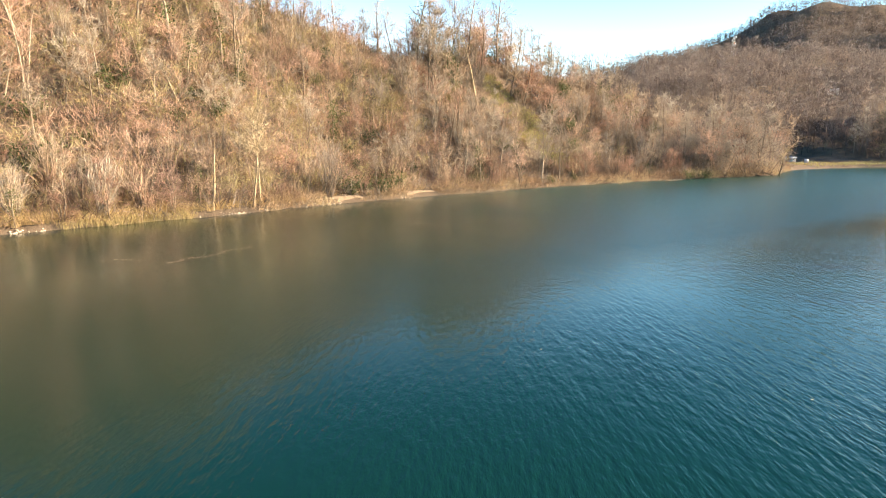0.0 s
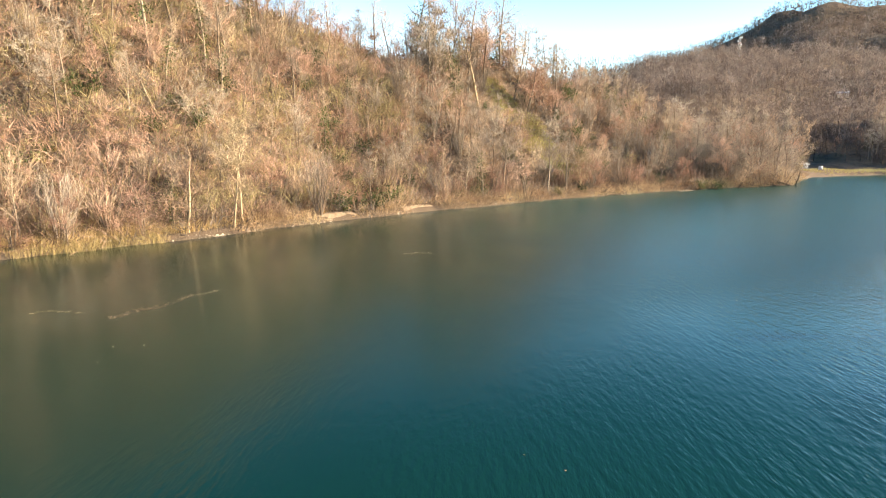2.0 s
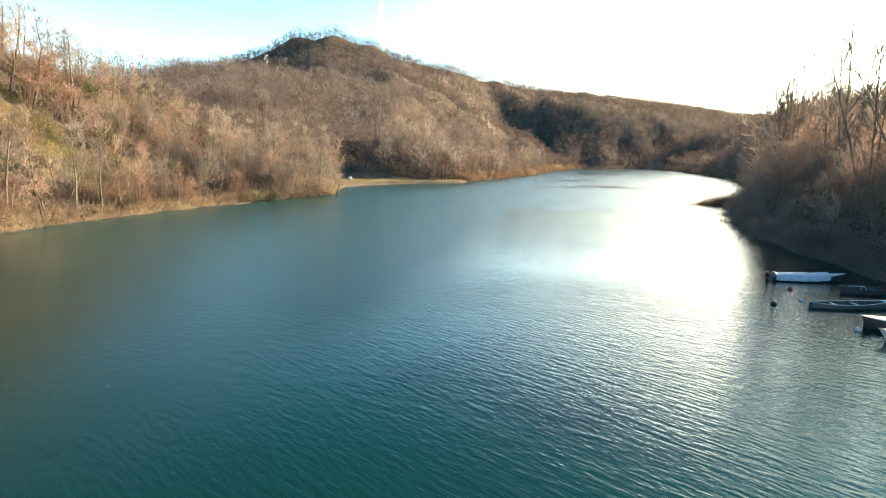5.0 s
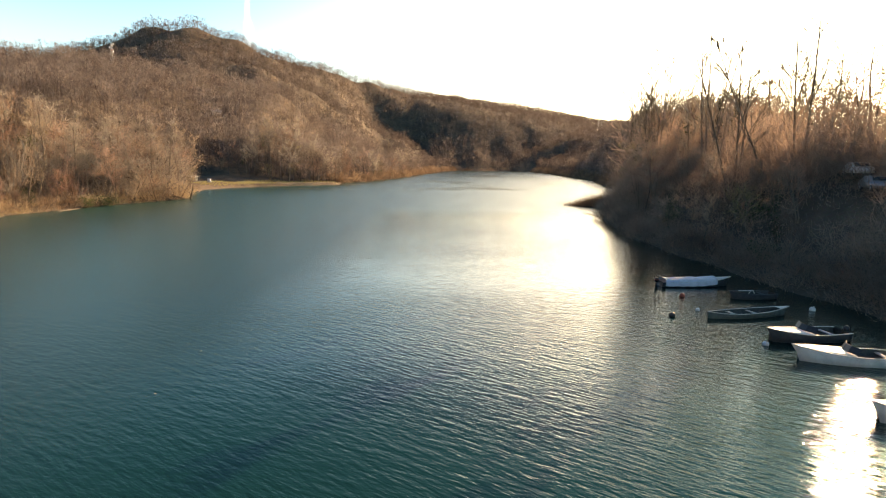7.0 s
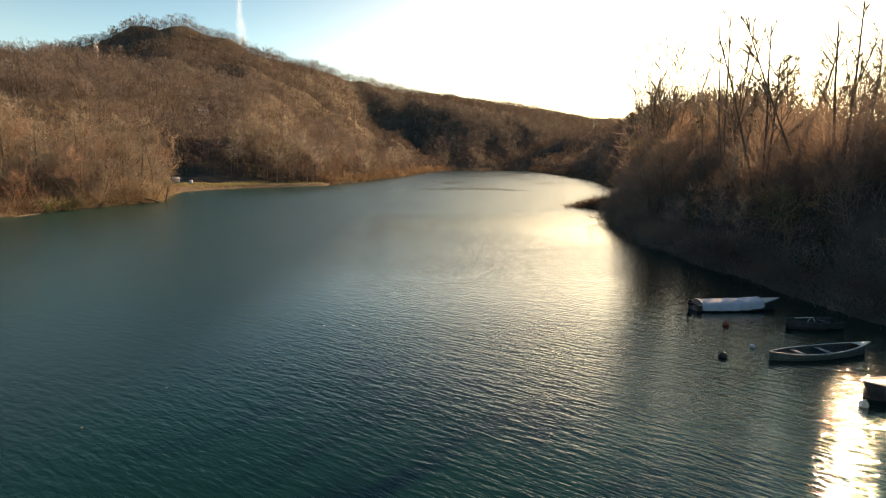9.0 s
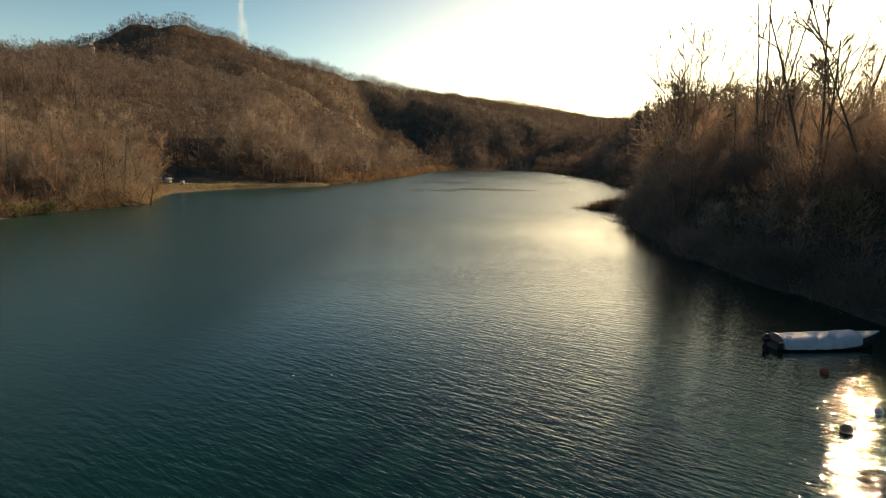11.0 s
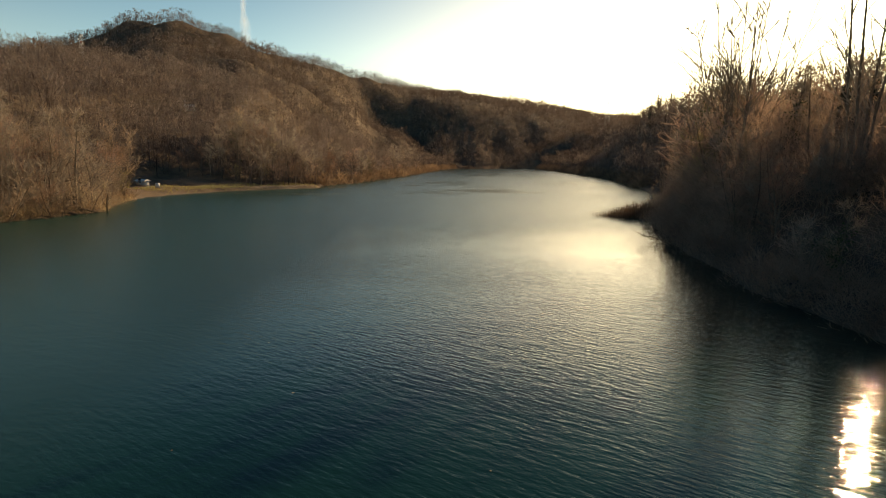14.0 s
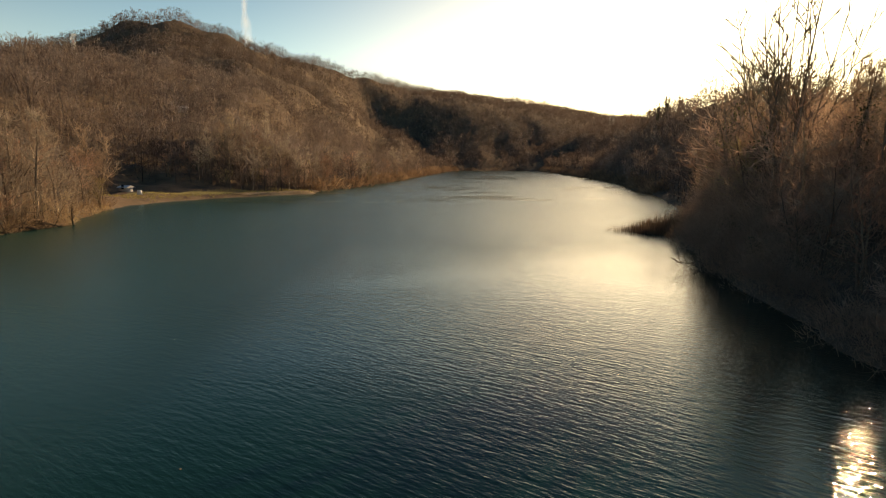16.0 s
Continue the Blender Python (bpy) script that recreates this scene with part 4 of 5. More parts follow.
def far_woods():
    """Woods on the far hills, too many and too far to count."""
    rng = np.random.RandomState(21)
    def crown(p, k, lo, hi, ln):
        """One far tree: a stem and a domed crown of twigs, thickest on its outside."""
        r = np.random.RandomState(40 + p)
        h, w = r.uniform(8, 10.5), r.uniform(2.9, 4.2)
        s = Shape()
        s.tube([(0, 0, -1), (r.normal() * 0.2, r.normal() * 0.2, h * 0.5), (r.normal() * 0.5, r.normal() * 0.5, h)], (0.14, 0.1, 0.03), 3)
        a, q = r.uniform(0, 6.28, k), np.sqrt(r.uniform(0.12, 1, k))
        t = 1 - 0.86 * r.uniform(0, 1, k) ** 1.35
        rad = w * q * np.sqrt(np.clip(1 - ((t - 0.56) / 0.5) ** 2, 0.05, 1)) * (1 + 0.22 * np.sin(3 * a + p))
        base = np.stack([np.cos(a) * rad, np.sin(a) * rad, t * h - 0.5], 1)
        way = unit(np.stack([np.cos(a) * 0.7, np.sin(a) * 0.7, np.full(k, 0.65)], 1) + r.normal(size=(k, 3)) * 0.5)
        out = unit(base - (0, 0, 0.42 * h)) + r.normal(size=(k, 3)) * 0.22
        s.spray(base, way, ln * r.uniform(0.6, 1.3, k), r.uniform(lo, hi, k), out)
        return triangles(s, (0, 1, 0, 2, 0, 1)[p % 6])
    protos = [crown(p, 100, 0.09, 0.19, 1.5) for p in range(6)]
    bold = [crown(p, 42, 0.3, 0.62, 1.7) for p in range(6)]
    def bay(d, w, x, y):
        clear_of_banks = (d > 0.8) & ~((d < 55) & w & (y < 92)) & ~((d < 36) & ~w & (y < 135)) & (d < 330) & open_to_lake(x, y)
        lawn = ((abs(x + 71) < 27) & (abs(y - 172) < 14)) | (w & (y > 128) & (y < 187) & (x > -0.57 * (y + 3)))
        return clear_of_banks & ~lawn
    a = spaced(rng, 2300, -420, 330, 85, 205, bay, 3.6, 22)
    bay_woods = spaced(rng, 3300, -420, 330, 205, 420, bay, 4.7, 22)
    b = spaced(rng, 9000, -560, 400, 400, 1330, lambda d, w, x, y: (d > 3) & (d < 620) & open_to_lake(x, y), 5.4, 20)
    def on_crest(d, w, x, y):
        near = np.zeros(np.shape(x), bool)
        for (x0, y0, _), (x1, y1, _) in list(zip(CREST_W, CREST_W[1:]))[7:] + list(zip(SHOULDER, SHOULDER[1:])):
            s = np.clip(((x - x0) * (x1 - x0) + (y - y0) * (y1 - y0)) / ((x1 - x0) ** 2 + (y1 - y0) ** 2), 0, 1)
            near |= np.hypot(x - x0 - s * (x1 - x0), y - y0 - s * (y1 - y0)) < 42
        return near & (d > 3)
    k = spaced(rng, 1700, -520, 380, 180, 1300, on_crest, 4.6, 40)
    slim = [(v * (0.7, 0.7, 1.1), f, i) for v, f, i in bold]
    joined("crest_woods", slim, k, 24, 0.5, 0.72, WOODS, "row of slim bare trees along the ridge", "woods")
    full = [(v, f, 0 * i) for v, f, i in (crown(p, 300, 0.045, 0.10, 1.3) for p in range(4))]
    p = spaced(rng, 130, -100, -55, 78, 126, lambda d, w, x, y: w & (d > 0.6) & (d < 17), 2.5)
    joined("point_woods", full, p, 25, 0.8, 1.15, [GREY_TWIG], "dense rounded bare alders on the point", "woods")
    c = spaced(rng, 220, -215, -120, -110, 110, lambda d, w, x, y: w & (d > 62) & (d < 130), 4.5)
    e = spaced(rng, 260, 55, 150, -60, 130, lambda d, w, x, y: ~w & (d > 36) & (d < 95), 4.2)
    puffs = [crown(p, 130, 0.11, 0.25, 1.25) for p in range(6)]
    joined("hillside_woods", puffs, bay_woods, 26, 0.75, 1.5, WOODS, "rounded bare crowns of the woods across the bay", "woods")
    joined("far_woods", protos, np.concatenate([a, c, e]), 22, 0.8, 1.3, WOODS, "dense bare winter woods on the hillsides", "woods")
    joined("mountain_woods", bold, b, 23, 0.85, 1.3, WOODS, "dense bare winter woods on a far hill", "woods")


far_woods()


# ---------------------------------------------------------------- shore plants
def reeds():
    r = np.random.RandomState(71)
    blades = []
    for p in range(4):
        q = np.random.RandomState(90 + p)
        k = 46
        sh = Shape()
        base = np.stack([q.normal(size=k) * 0.3, q.normal(size=k) * 0.3, np.full(k, -0.3)], 1)
        way = unit(np.stack([q.normal(size=k) * 0.22, q.normal(size=k) * 0.22, np.ones(k)], 1))
        sh.slivers(base, way, q.uniform(0.9, 1.7, k), 0.05, q)
        blades.append(triangles(sh))
    at = spaced(r, 130, -75, -55, -60, -46, lambda d, w, x, y: w & (d > -0.8) & (d < 1.0), 0.5)
    joined("reeds", blades, at, 72, 0.7, 1.1, [GRASS], "yellow-green reeds at the water's edge", "reeds")
    at = spaced(r, 800, -80, -55, -85, -30, lambda d, w, x, y: w & (d > 1.2) & (d < np.where(y < -50, 8.5, 5.0)), 0.5)
    joined("straw", blades, at, 73, 0.6, 1.0, [STRAW], "pale dry straw grass along the bank", "grass")
    at = spaced(r, 260, 24, 40, 88, 106, lambda d, w, x, y: (np.hypot((x - 32.4) / 4.9, (y - 95.5) / 4.0) < 1), 0.42)
    at_reed = joined("islet_reeds", blades, at, 74, 2.0, 3.0, [BRUSH], "brown reed bed standing out from the shore", "reeds")
    at = spaced(r, 650, -100, -45, 150, 200, lambda d, w, x, y: w & (d > 0.2) & (d < 16), 0.7)
    joined("meadow_grass", blades, at, 75, 0.3, 0.55, [LAWN], "short yellow-green grass behind the beach", "grass")


reeds()


def shrub_meshes(seed, tall, wide, n, leaf):
    r = np.random.RandomState(seed)
    stems, crown = Shape(), Shape()
    tips = []
    for _ in range(9):
        a = r.uniform(0, 6.28)
        p = bend(r, (0, 0, -0.3), (np.cos(a) * wide * 0.5, np.sin(a) * wide * 0.5, tall * 0.7), tall * r.uniform(0.7, 1.05), 5, 0.15, 0.02)
        stems.tube(p, np.linspace(0.05, 0.015, 5), 4)
        tips.append(p)
    pts = np.concatenate([along(p, r.uniform(0.25, 1, n // 9))[0] for p in tips])
    crown.leaves(pts + r.normal(size=pts.shape) * 0.35 * np.array((1, 1, 0.8)), 0.11, r)
    k = 120
    b = pts[r.randint(0, len(pts), k)]
    crown.slivers(b, unit(r.normal(size=(k, 3)) + (0, 0, 0.5)), r.uniform(0.4, 0.9, k), 0.03, r)
    return stems.mesh("branchwork", [BARK]), crown.mesh("foliage", [leaf])


def shrubs():
    # the six from (-91, 51) to (-113, 68) are added to darken a gully
    spots = ((-73.3, -20.5, 1.5), (-73.6, -17, 1.2), (-73.0, -13.5, 1.45), (-75.5, -9, 0.8), (-95, 53, 1.6), (-99, 57, 1.8), (-104, 60, 1.7), (-108, 64, 1.9), (-91, 51, 1.3), (-113, 68, 1.8), (-69.5, 74, 1.4), (-70.5, 70, 1.2), (-78.5, -60, 1.6), (-76, -63, 1.3), (-77, 4, 0.9), (-76, 7, 0.8), (-75.5, 35, 0.95), (-88, -40, 1.1), (-95, -30, 1.2),
             (-84, -14, 1.0), (-90, 8, 1.1), (-86, 18, 1.0), (-76, 28, 0.8), (-75, 60, 0.9), (-80, 66, 1.1), (-69, 92, 0.8), (32, 60, 1.0), (30, 35, 1.0), (33, 20, 1.1),
             (36, 72, 1.2), (29, 10, 0.9))
    more = spaced(np.random.RandomState(44), 52, -125, -66, -75, 100, lambda d, w, x, y: w & (d > 4) & (d < 46), 4.0)
    spots += tuple((x, y, 0.8 + 0.11 * (k % 9)) for k, (x, y) in enumerate(more))
    meshes = [shrub_meshes(s, 2.6, 2.2, 430, IVY) for s in (201, 202)]
    first = []
    for k, (st, fo) in enumerate(meshes):
        root = tagged(new("evergreen_shrub"), "dark green evergreen shrub on the bank", "shrub", "evergreen shrubs")
        part("branchwork", st, root)
        part("foliage", fo, root, "small dark green leaves")
        first.append(root)
    for k, (x, y, s) in enumerate(spots):
        m = Matrix.Translation((x, y, float(height(x, y)))) @ pose(0, 0, 0, 0, 0, 77 * k)
        if k < 2:
            c = first[k]
            c.matrix_world = m
        else:
            c = copy_thing(first[k % 2], m)
        c.scale = (s, s, s)


shrubs()


TALL_AT = ((39.5, 70.0), (38.8, 46.0), (35.1, 29.7), (37.3, 25.4), (39.6, 23.7))


def lone_trees():
    """Trees that stand out from the rest, each at its own place."""
    def put(name, meshes, label, x, y, turn=0.0, group="lone trees"):
        root = plant(name, meshes, label, "tree", group)
        root.matrix_world = Matrix.Translation((x, y, float(height(x, y)))) @ pose(0, 0, 0, 0, 0, turn)
        return root
    put("alder_tree", tree_meshes(301, 13, 3.0, limbs=34, twigs=1600, low=0.25, rise=0.35, bark=PALE, girth=0.15, twig=PALE), "pale-barked tree with a feathery bare crown at the shore", -67.6, -37.5)
    put("alder_tree", tree_meshes(306, 14, 2.8, limbs=28, twigs=1500, low=0.45, rise=0.6, lean=0.22, bark=PALE, girth=0.17, twig=PALE), "pale leaning tree with a sunlit bare crown", -69.2, -36.0, 60)
    put("alder_tree", tree_meshes(302, 9, 3.8, limbs=30, twigs=950, low=0.12, rise=0.15, bark=PALE), "pale tree with level bare boughs at the shore", -67.0, -43.0)
    put("alder_tree", tree_meshes(303, 7.5, 3.2, limbs=30, twigs=1500, low=0.2, rise=0.5, bark=PALE, twig=PALE), "small pale tree with a round bare crown", -77.0, 36.0)
    put("ivy_pole_tree", tree_meshes(304, 13, 1.6, limbs=12, twigs=300, low=0.6, ivy=260, lean=0.12), "slim dark trunk wrapped in ivy", -77.6, 21.5)
    put("ivy_pole_tree", tree_meshes(305, 12, 1.8, limbs=14, twigs=300, low=0.5, ivy=900), "slim trunk thickly wrapped in sunlit ivy", -90.0, -15.3)
    put("islet_bush", tree_meshes(310, 4.0, 2.6, stems=4, limbs=24, twigs=500, low=0.1, rise=0.7, girth=0.08), "bare bush at the edge of the reed bed", 37.8, 93.5)
    for k, (x, y, turn) in enumerate(((-65.8, 88.5, 0), (-65.2, 96.0, 35), (-66.5, 103.5, 80), (-68.5, 80.5, 20))):
        put("drooping_tree", tree_meshes(320 + k, 7.5, 3.4, stems=3, limbs=24, twigs=900, low=0.2, rise=0.4, lean=0.55, girth=0.13, twig_w=0.045, bough=1.5, bark=DARK_BARK), "dark-stemmed bare tree leaning over the water", x, y, turn)
    # tall bare trees over the dark eastern bank
    tall = ((39.5, 70.0, 401, 27.0, 13, 0.36, 0.0, "tall many-stemmed bare tree opening like a fan"), (38.8, 46.0, 402, 23.0, 4, 0.3, 0.0, "tall bare tree with forked upright limbs"),
            (35.1, 29.7, 403, 20.0, 3, 0.30, 0.0, "tall bare tree with thin spreading stems"), (37.3, 25.4, 404, 19.0, 1, 0.0, 0.55, "bare tree leaning far over the bank"),
            (39.6, 23.7, 405, 18.0, 2, 0.22, 0.0, "tall bare tree with two straight stems"))
    for x, y, seed, h, stems, fan, lean, label in tall:
        put("tall_tree", fan_tree_meshes(seed, h, stems, fan, lean), label, x, y, 190 if lean else 40 * seed, "tall trees")


lone_trees()

r = np.random.RandomState(47)
foot = np.concatenate([np.array(p) + r.normal(size=(10, 2)) * 1.6 + (-1.3, -1.8) for p in TALL_AT])
joined("tree_foot_thicket", brush_protos(4, 400, 2.3, 5.0, 0.02, 84, reach=0.15), foot, 48, 1.4, 2.1, [SHADE_BRUSH], "dense thicket round the feet of the tall trees", "brushwood")


def conifers():
    def mesh(seed):
        r = np.random.RandomState(seed)
        tr, cr = Shape(), Shape()
        tr.tube([(0, 0, -1), (0, 0, 7), (0, 0, 14)], (0.24, 0.16, 0.03), 6)
        for k in range(150):
            t = r.uniform(0.12, 0.98)
            a, ln = r.uniform(0, 6.28), 2.6 * (1.02 - t) * r.uniform(0.75, 1.1) + 0.25
            d = unit((np.cos(a), np.sin(a), -0.25 + 0.5 * t))
            base = np.array((0, 0, 14 * t))
            cr.slivers([base] * 3, unit(np.array([d, d, d]) + r.normal(size=(3, 3)) * 0.12), [ln, ln * 0.9, ln * 0.8], [0.6, 0.5, 0.5], r)
        return tr.mesh("trunk", [BARK]), cr.mesh("crown", [CONIFER])
    kinds = [plant("conifer", mesh(s), "dark pointed conifer among bare trees", "conifer", "conifers") for s in (501, 502)]
    spots = ((128, 368), (131, 374), (134, 371), (139, 380), (144, 376), (149, 384), (46.0, 59.0), (48.5, 58.0))
    r = np.random.RandomState(9)
    for k, (x, y) in enumerate(spots):
        m = Matrix.Translation((x, y, float(height(x, y))))
        c = kinds[k] if k < 2 else copy_thing(kinds[k % 2], m)
        c.matrix_world = m
        q = r.uniform(1.05, 1.35) * (1 if y > 200 else 0.66)
        c.scale = (q, q, q)


conifers()


# ---------------------------------------------------------------- driftwood, stones, floating leaves
def stone_mesh(seed):
    r = np.random.RandomState(seed)
    bm = bmesh.new()
    bmesh.ops.create_icosphere(bm, subdivisions=1, radius=1)
    for v in bm.verts:
        v.co *= r.uniform(0.75, 1.2)
        v.co.z *= 0.6
    v = np.array([p.co[:] for p in bm.verts])
    f = np.array([[q.index for q in p.verts] for p in bm.faces])
    bm.free()
    return v, f, np.zeros(len(f), int)


STONE = plain("shore_stone", (0.50, 0.43, 0.34), 0.9, var=0.3, scale=2.0)
SAND = plain("beach_gravel", (0.25, 0.19, 0.13), 0.95, var=0.3, scale=1.2, bumped=0.03)
TURF = plain("worn_turf", (0.36, 0.34, 0.13), 0.95, var=0.25, scale=0.4, bumped=0.05)


def shore_bits():
    r = np.random.RandomState(81)
    at = spaced(r, 900, -80, -58, -70, 110, lambda d, w, x, y: w & (d > -0.35) & (d < 0.6), 0.22)
    joined("shore_stones", [stone_mesh(s) for s in (1, 2, 3)], at, 82, 0.06, 0.24, [STONE], "pale stones scattered along the waterline", "stones")
    # low bars of pale gravel, laid on the bank
    for n, (x, y, lx, ly, turn, mat, label, cat) in enumerate((
            (-71.9, -21.6, 1.2, 3.4, 10, SAND, "pale gravel beach at the water's edge", "beach"),
            (-73.9, -6.5, 0.9, 4.0, 5, SAND, "narrow strip of pale gravel by the water", "beach"),
            (-71.6, 66.5, 1.2, 6.5, 8, SAND, "sunlit stony strip at the shore", "beach"),
            (-66.6, -63.0, 1.3, 9.0, 12, SAND, "bare sandy terrace above the reeds", "beach"),
            (-78.5, 172.0, 15.0, 4.6, 35, TURF, "flat yellow-green turf behind the beach", "turf"),
            (-56.0, 187.0, 13.5, 3.0, 46, SAND, "low pale sand spit reaching into the lake", "beach"))):
        q = np.random.RandomState(600 + n)
        k, rings = 36, 5
        a = np.arange(k) * 2 * np.pi / k
        edge = 1 + 0.16 * np.sin(2 * a + q.uniform(0, 6)) + 0.1 * np.sin(5 * a + q.uniform(0, 6)) + 0.05 * q.normal(size=k)
        c, s = math.cos(radians(turn)), math.sin(radians(turn))
        vs = []
        for ring in range(rings):
            f = 1 - ring / rings
            px, py = np.cos(a) * edge * lx * f, np.sin(a) * edge * ly * f
            X, Y = x + c * px - s * py, y + s * px + c * py
            Z = np.maximum(height(X, Y), -0.05) + (-0.08 if ring == 0 else 0.03 + 0.02 * ring) + 0.02 * q.normal(size=k)
            vs += list(zip(X, Y, Z))
        fs = [(i * k + j, i * k + (j + 1) % k, (i + 1) * k + (j + 1) % k, (i + 1) * k + j) for i in range(rings - 1) for j in range(k)]
        fs.append(tuple((rings - 1) * k + j for j in range(k)))
        tagged(new("beach" if cat == "beach" else "turf", mesh_from(cat, vs, fs, [mat])), label, cat, kind="structure")
    # floating leaves drawn out in lines by the wind
    sh = Shape()
    for (x0, y0), (x1, y1), k, w in (((-38, -58.7), (-35.6, -55.4), 26, 0.22), ((-33.2, -54.2), (-34.4, -51.2), 110, 0.26), ((-34.4, -51.2), (-36.8, -47), 70, 0.2), ((-41.3, -28.4), (-40.2, -26), 45, 0.18)):
        t = r.uniform(0, 1, k)
        p = np.stack([x0 + (x1 - x0) * t + 0.35 * np.sin(t * 9) + r.normal(size=k) * w, y0 + (y1 - y0) * t + r.normal(size=k) * w, r.uniform(0.004, 0.02, k)], 1)
        u = unit(np.stack([r.normal(size=k), r.normal(size=k), np.zeros(k)], 1)) * r.uniform(0.03, 0.11, (k, 1))
        v = np.stack([-u[:, 1], u[:, 0], 0 * u[:, 0]], 1) * 0.6
        sh.add(np.stack([p - u, p - v, p + u, p + v], 1).reshape(-1, 3), np.arange(4 * k).reshape(-1, 4))
    for k in range(60):
        x, y = r.uniform(-45, 14), r.uniform(-58, 60)
        s = r.uniform(0.03, 0.08)
        sh.add([(x - s, y, 0.01), (x, y - s * 0.6, 0.012), (x + s, y, 0.01), (x, y + s * 0.6, 0.012)], [(0, 1, 2, 3)])
    tagged(new("floating_leaves", sh.mesh("floating_leaves", [BRUSH])), "dead leaves and scum floating in wind-drawn lines", "leaves", kind="stuff")
    # fallen boughs at the point and by the shore
    logs = ((-65.2, 93.0, 0.25, 205, 7.5, 0.24), (-64.2, 97.5, 0.2, 250, 8.0, 0.22), (-65.8, 88.0, 0.3, 215, 6.0, 0.2), (-64.0, 100.5, 0.2, 300, 6.5, 0.2), (-74.8, 8.5, 0.35, 255, 3.5, 0.12),
            (-75.0, 39.0, 0.3, 60, 3.0, 0.1), (-73.0, 62.0, 0.3, 75, 4.0, 0.11), (28.4, 62.0, 0.2, 160, 4.0, 0.12))
    for n, (x, y, z, turn, ln, g) in enumerate(logs):
        q = np.random.RandomState(700 + n)
        root = tagged(new("fallen_bough"), "weathered fallen bough lying at the waterline", "driftwood", "fallen boughs")
        a = radians(turn)
        body, small = Shape(), Shape()
        p = bend(q, (0, 0, 0), (math.cos(a), math.sin(a), 0.12), ln, 8, 0.16, 0.02)
        p[:, 2] = np.maximum(p[:, 2], 0.0)
        body.tube(p, np.linspace(g, g * 0.25, 8), 7)
        for t in q.uniform(0.2, 0.95, 9):
            b, d = along(p, np.array([t]))
            w = unit(d[0] + q.normal(size=3) * 0.8 + (0, 0, 0.7))
            small.tube(bend(q, b[0], w, q.uniform(0.8, 2.4), 5, 0.2, 0.1), np.linspace(g * 0.4, 0.012, 5), 4)
        root.matrix_world = Matrix.Translation((x, y, max(0.05, float(height(x, y))) + 0.05))
        part("log", body.mesh("log", [DARK_BARK]), root)
        part("branches", small.mesh("branches", [DARK_BARK]), root)


shore_bits()


# ---------------------------------------------------------------- boats
HULL_WHITE = plain("white_gelcoat", (0.74, 0.73, 0.69), 0.3, var=0.1, scale=3)
HULL_GREY = plain("grey_green_paint", (0.17, 0.17, 0.145), 0.55, var=0.2, scale=4)
HULL_DARK = plain("dark_boat_paint", (0.07, 0.075, 0.08), 0.5, var=0.2, scale=4)
INSIDE = plain("weathered_boat_floor", (0.10, 0.09, 0.075), 0.8, var=0.3, scale=5)
RIM = plain("worn_white_rim", (0.62, 0.60, 0.55), 0.45, var=0.2, scale=8)
TARP = plain("grey_white_tarpaulin", (0.58, 0.61, 0.66), 0.5, var=0.1, scale=2.5, bumped=0.02)
CREAM = plain("cream_deck", (0.72, 0.66, 0.54), 0.4, var=0.1, scale=3)
BLACK = plain("black_plastic", (0.03, 0.03, 0.035), 0.4, var=0.2, scale=8)
STEEL = plain("galvanised_steel", (0.42, 0.43, 0.44), 0.4, 0.8, 0.15, 8)
RED = plain("red_paint", (0.45, 0.08, 0.05), 0.5, var=0.15, scale=6)


def bm_mesh(name, bm, mat, smooth_it=True):
    me = bpy.data.meshes.new(name)
    bm.normal_update()
    bm.to_mesh(me)
    bm.free()
    me.materials.append(mat)
    if smooth_it:
        me.polygons.foreach_set("use_smooth", np.ones(len(me.polygons), bool))
    return me


def boat_lines(length, beam, deep, double=False, rise=0.25, n=15):
    """Stations from the stern at x = 0 to the bow at x = length: x, half beam and height of the rim over the water."""
    s = np.linspace(0, 1, n)
    w = np.clip(1 - np.clip((s - 0.45) / 0.55, 0, 1) ** 2.2, 0.02, 1) * beam / 2
    w *= np.where(s < 0.4, (1 - ((0.4 - s) / 0.4) ** 2 * (0.95 if double else 0.22)), 1)
    z = deep + rise * np.clip((s - 0.4) / 0.6, 0, 1) ** 1.8 + (rise * 0.5 * np.clip((0.3 - s) / 0.3, 0, 1) ** 2 if double else 0)
    return s * length, np.maximum(w, 0.02), z


def skin(lines, off, floor, mat, name, flip=False):
    """One skin of a hull: off draws it inwards, floor is the height of its bottom."""
    x, w, z = lines
    bm = bmesh.new()
    rows = []
    for k in range(len(x)):
        h = max(w[k] - off, 0.012)
        pts = [(-h, z[k]), (-h * 0.96, z[k] * 0.55), (-h * 0.78, floor + 0.06), (-h * 0.3, floor), (h * 0.3, floor), (h * 0.78, floor + 0.06), (h * 0.96, z[k] * 0.55), (h, z[k])]
        xx = x[k] + (off if k == 0 else -off * 1.5 if k == len(x) - 1 else 0)
        rows.append([bm.verts.new((xx - (0.12 * x[-1] * (1 - (q[1] - floor) / (z[k] - floor)) if k == len(x) - 1 else 0), q[0], q[1])) for q in pts])
    for a, b in zip(rows, rows[1:]):
        for i in range(7):
            f = (a[i], b[i], b[i + 1], a[i + 1])
            bm.faces.new(f[::-1] if flip else f)
    bm.faces.new(rows[0] if flip else rows[0][::-1])
    return bm_mesh(name, bm, mat)


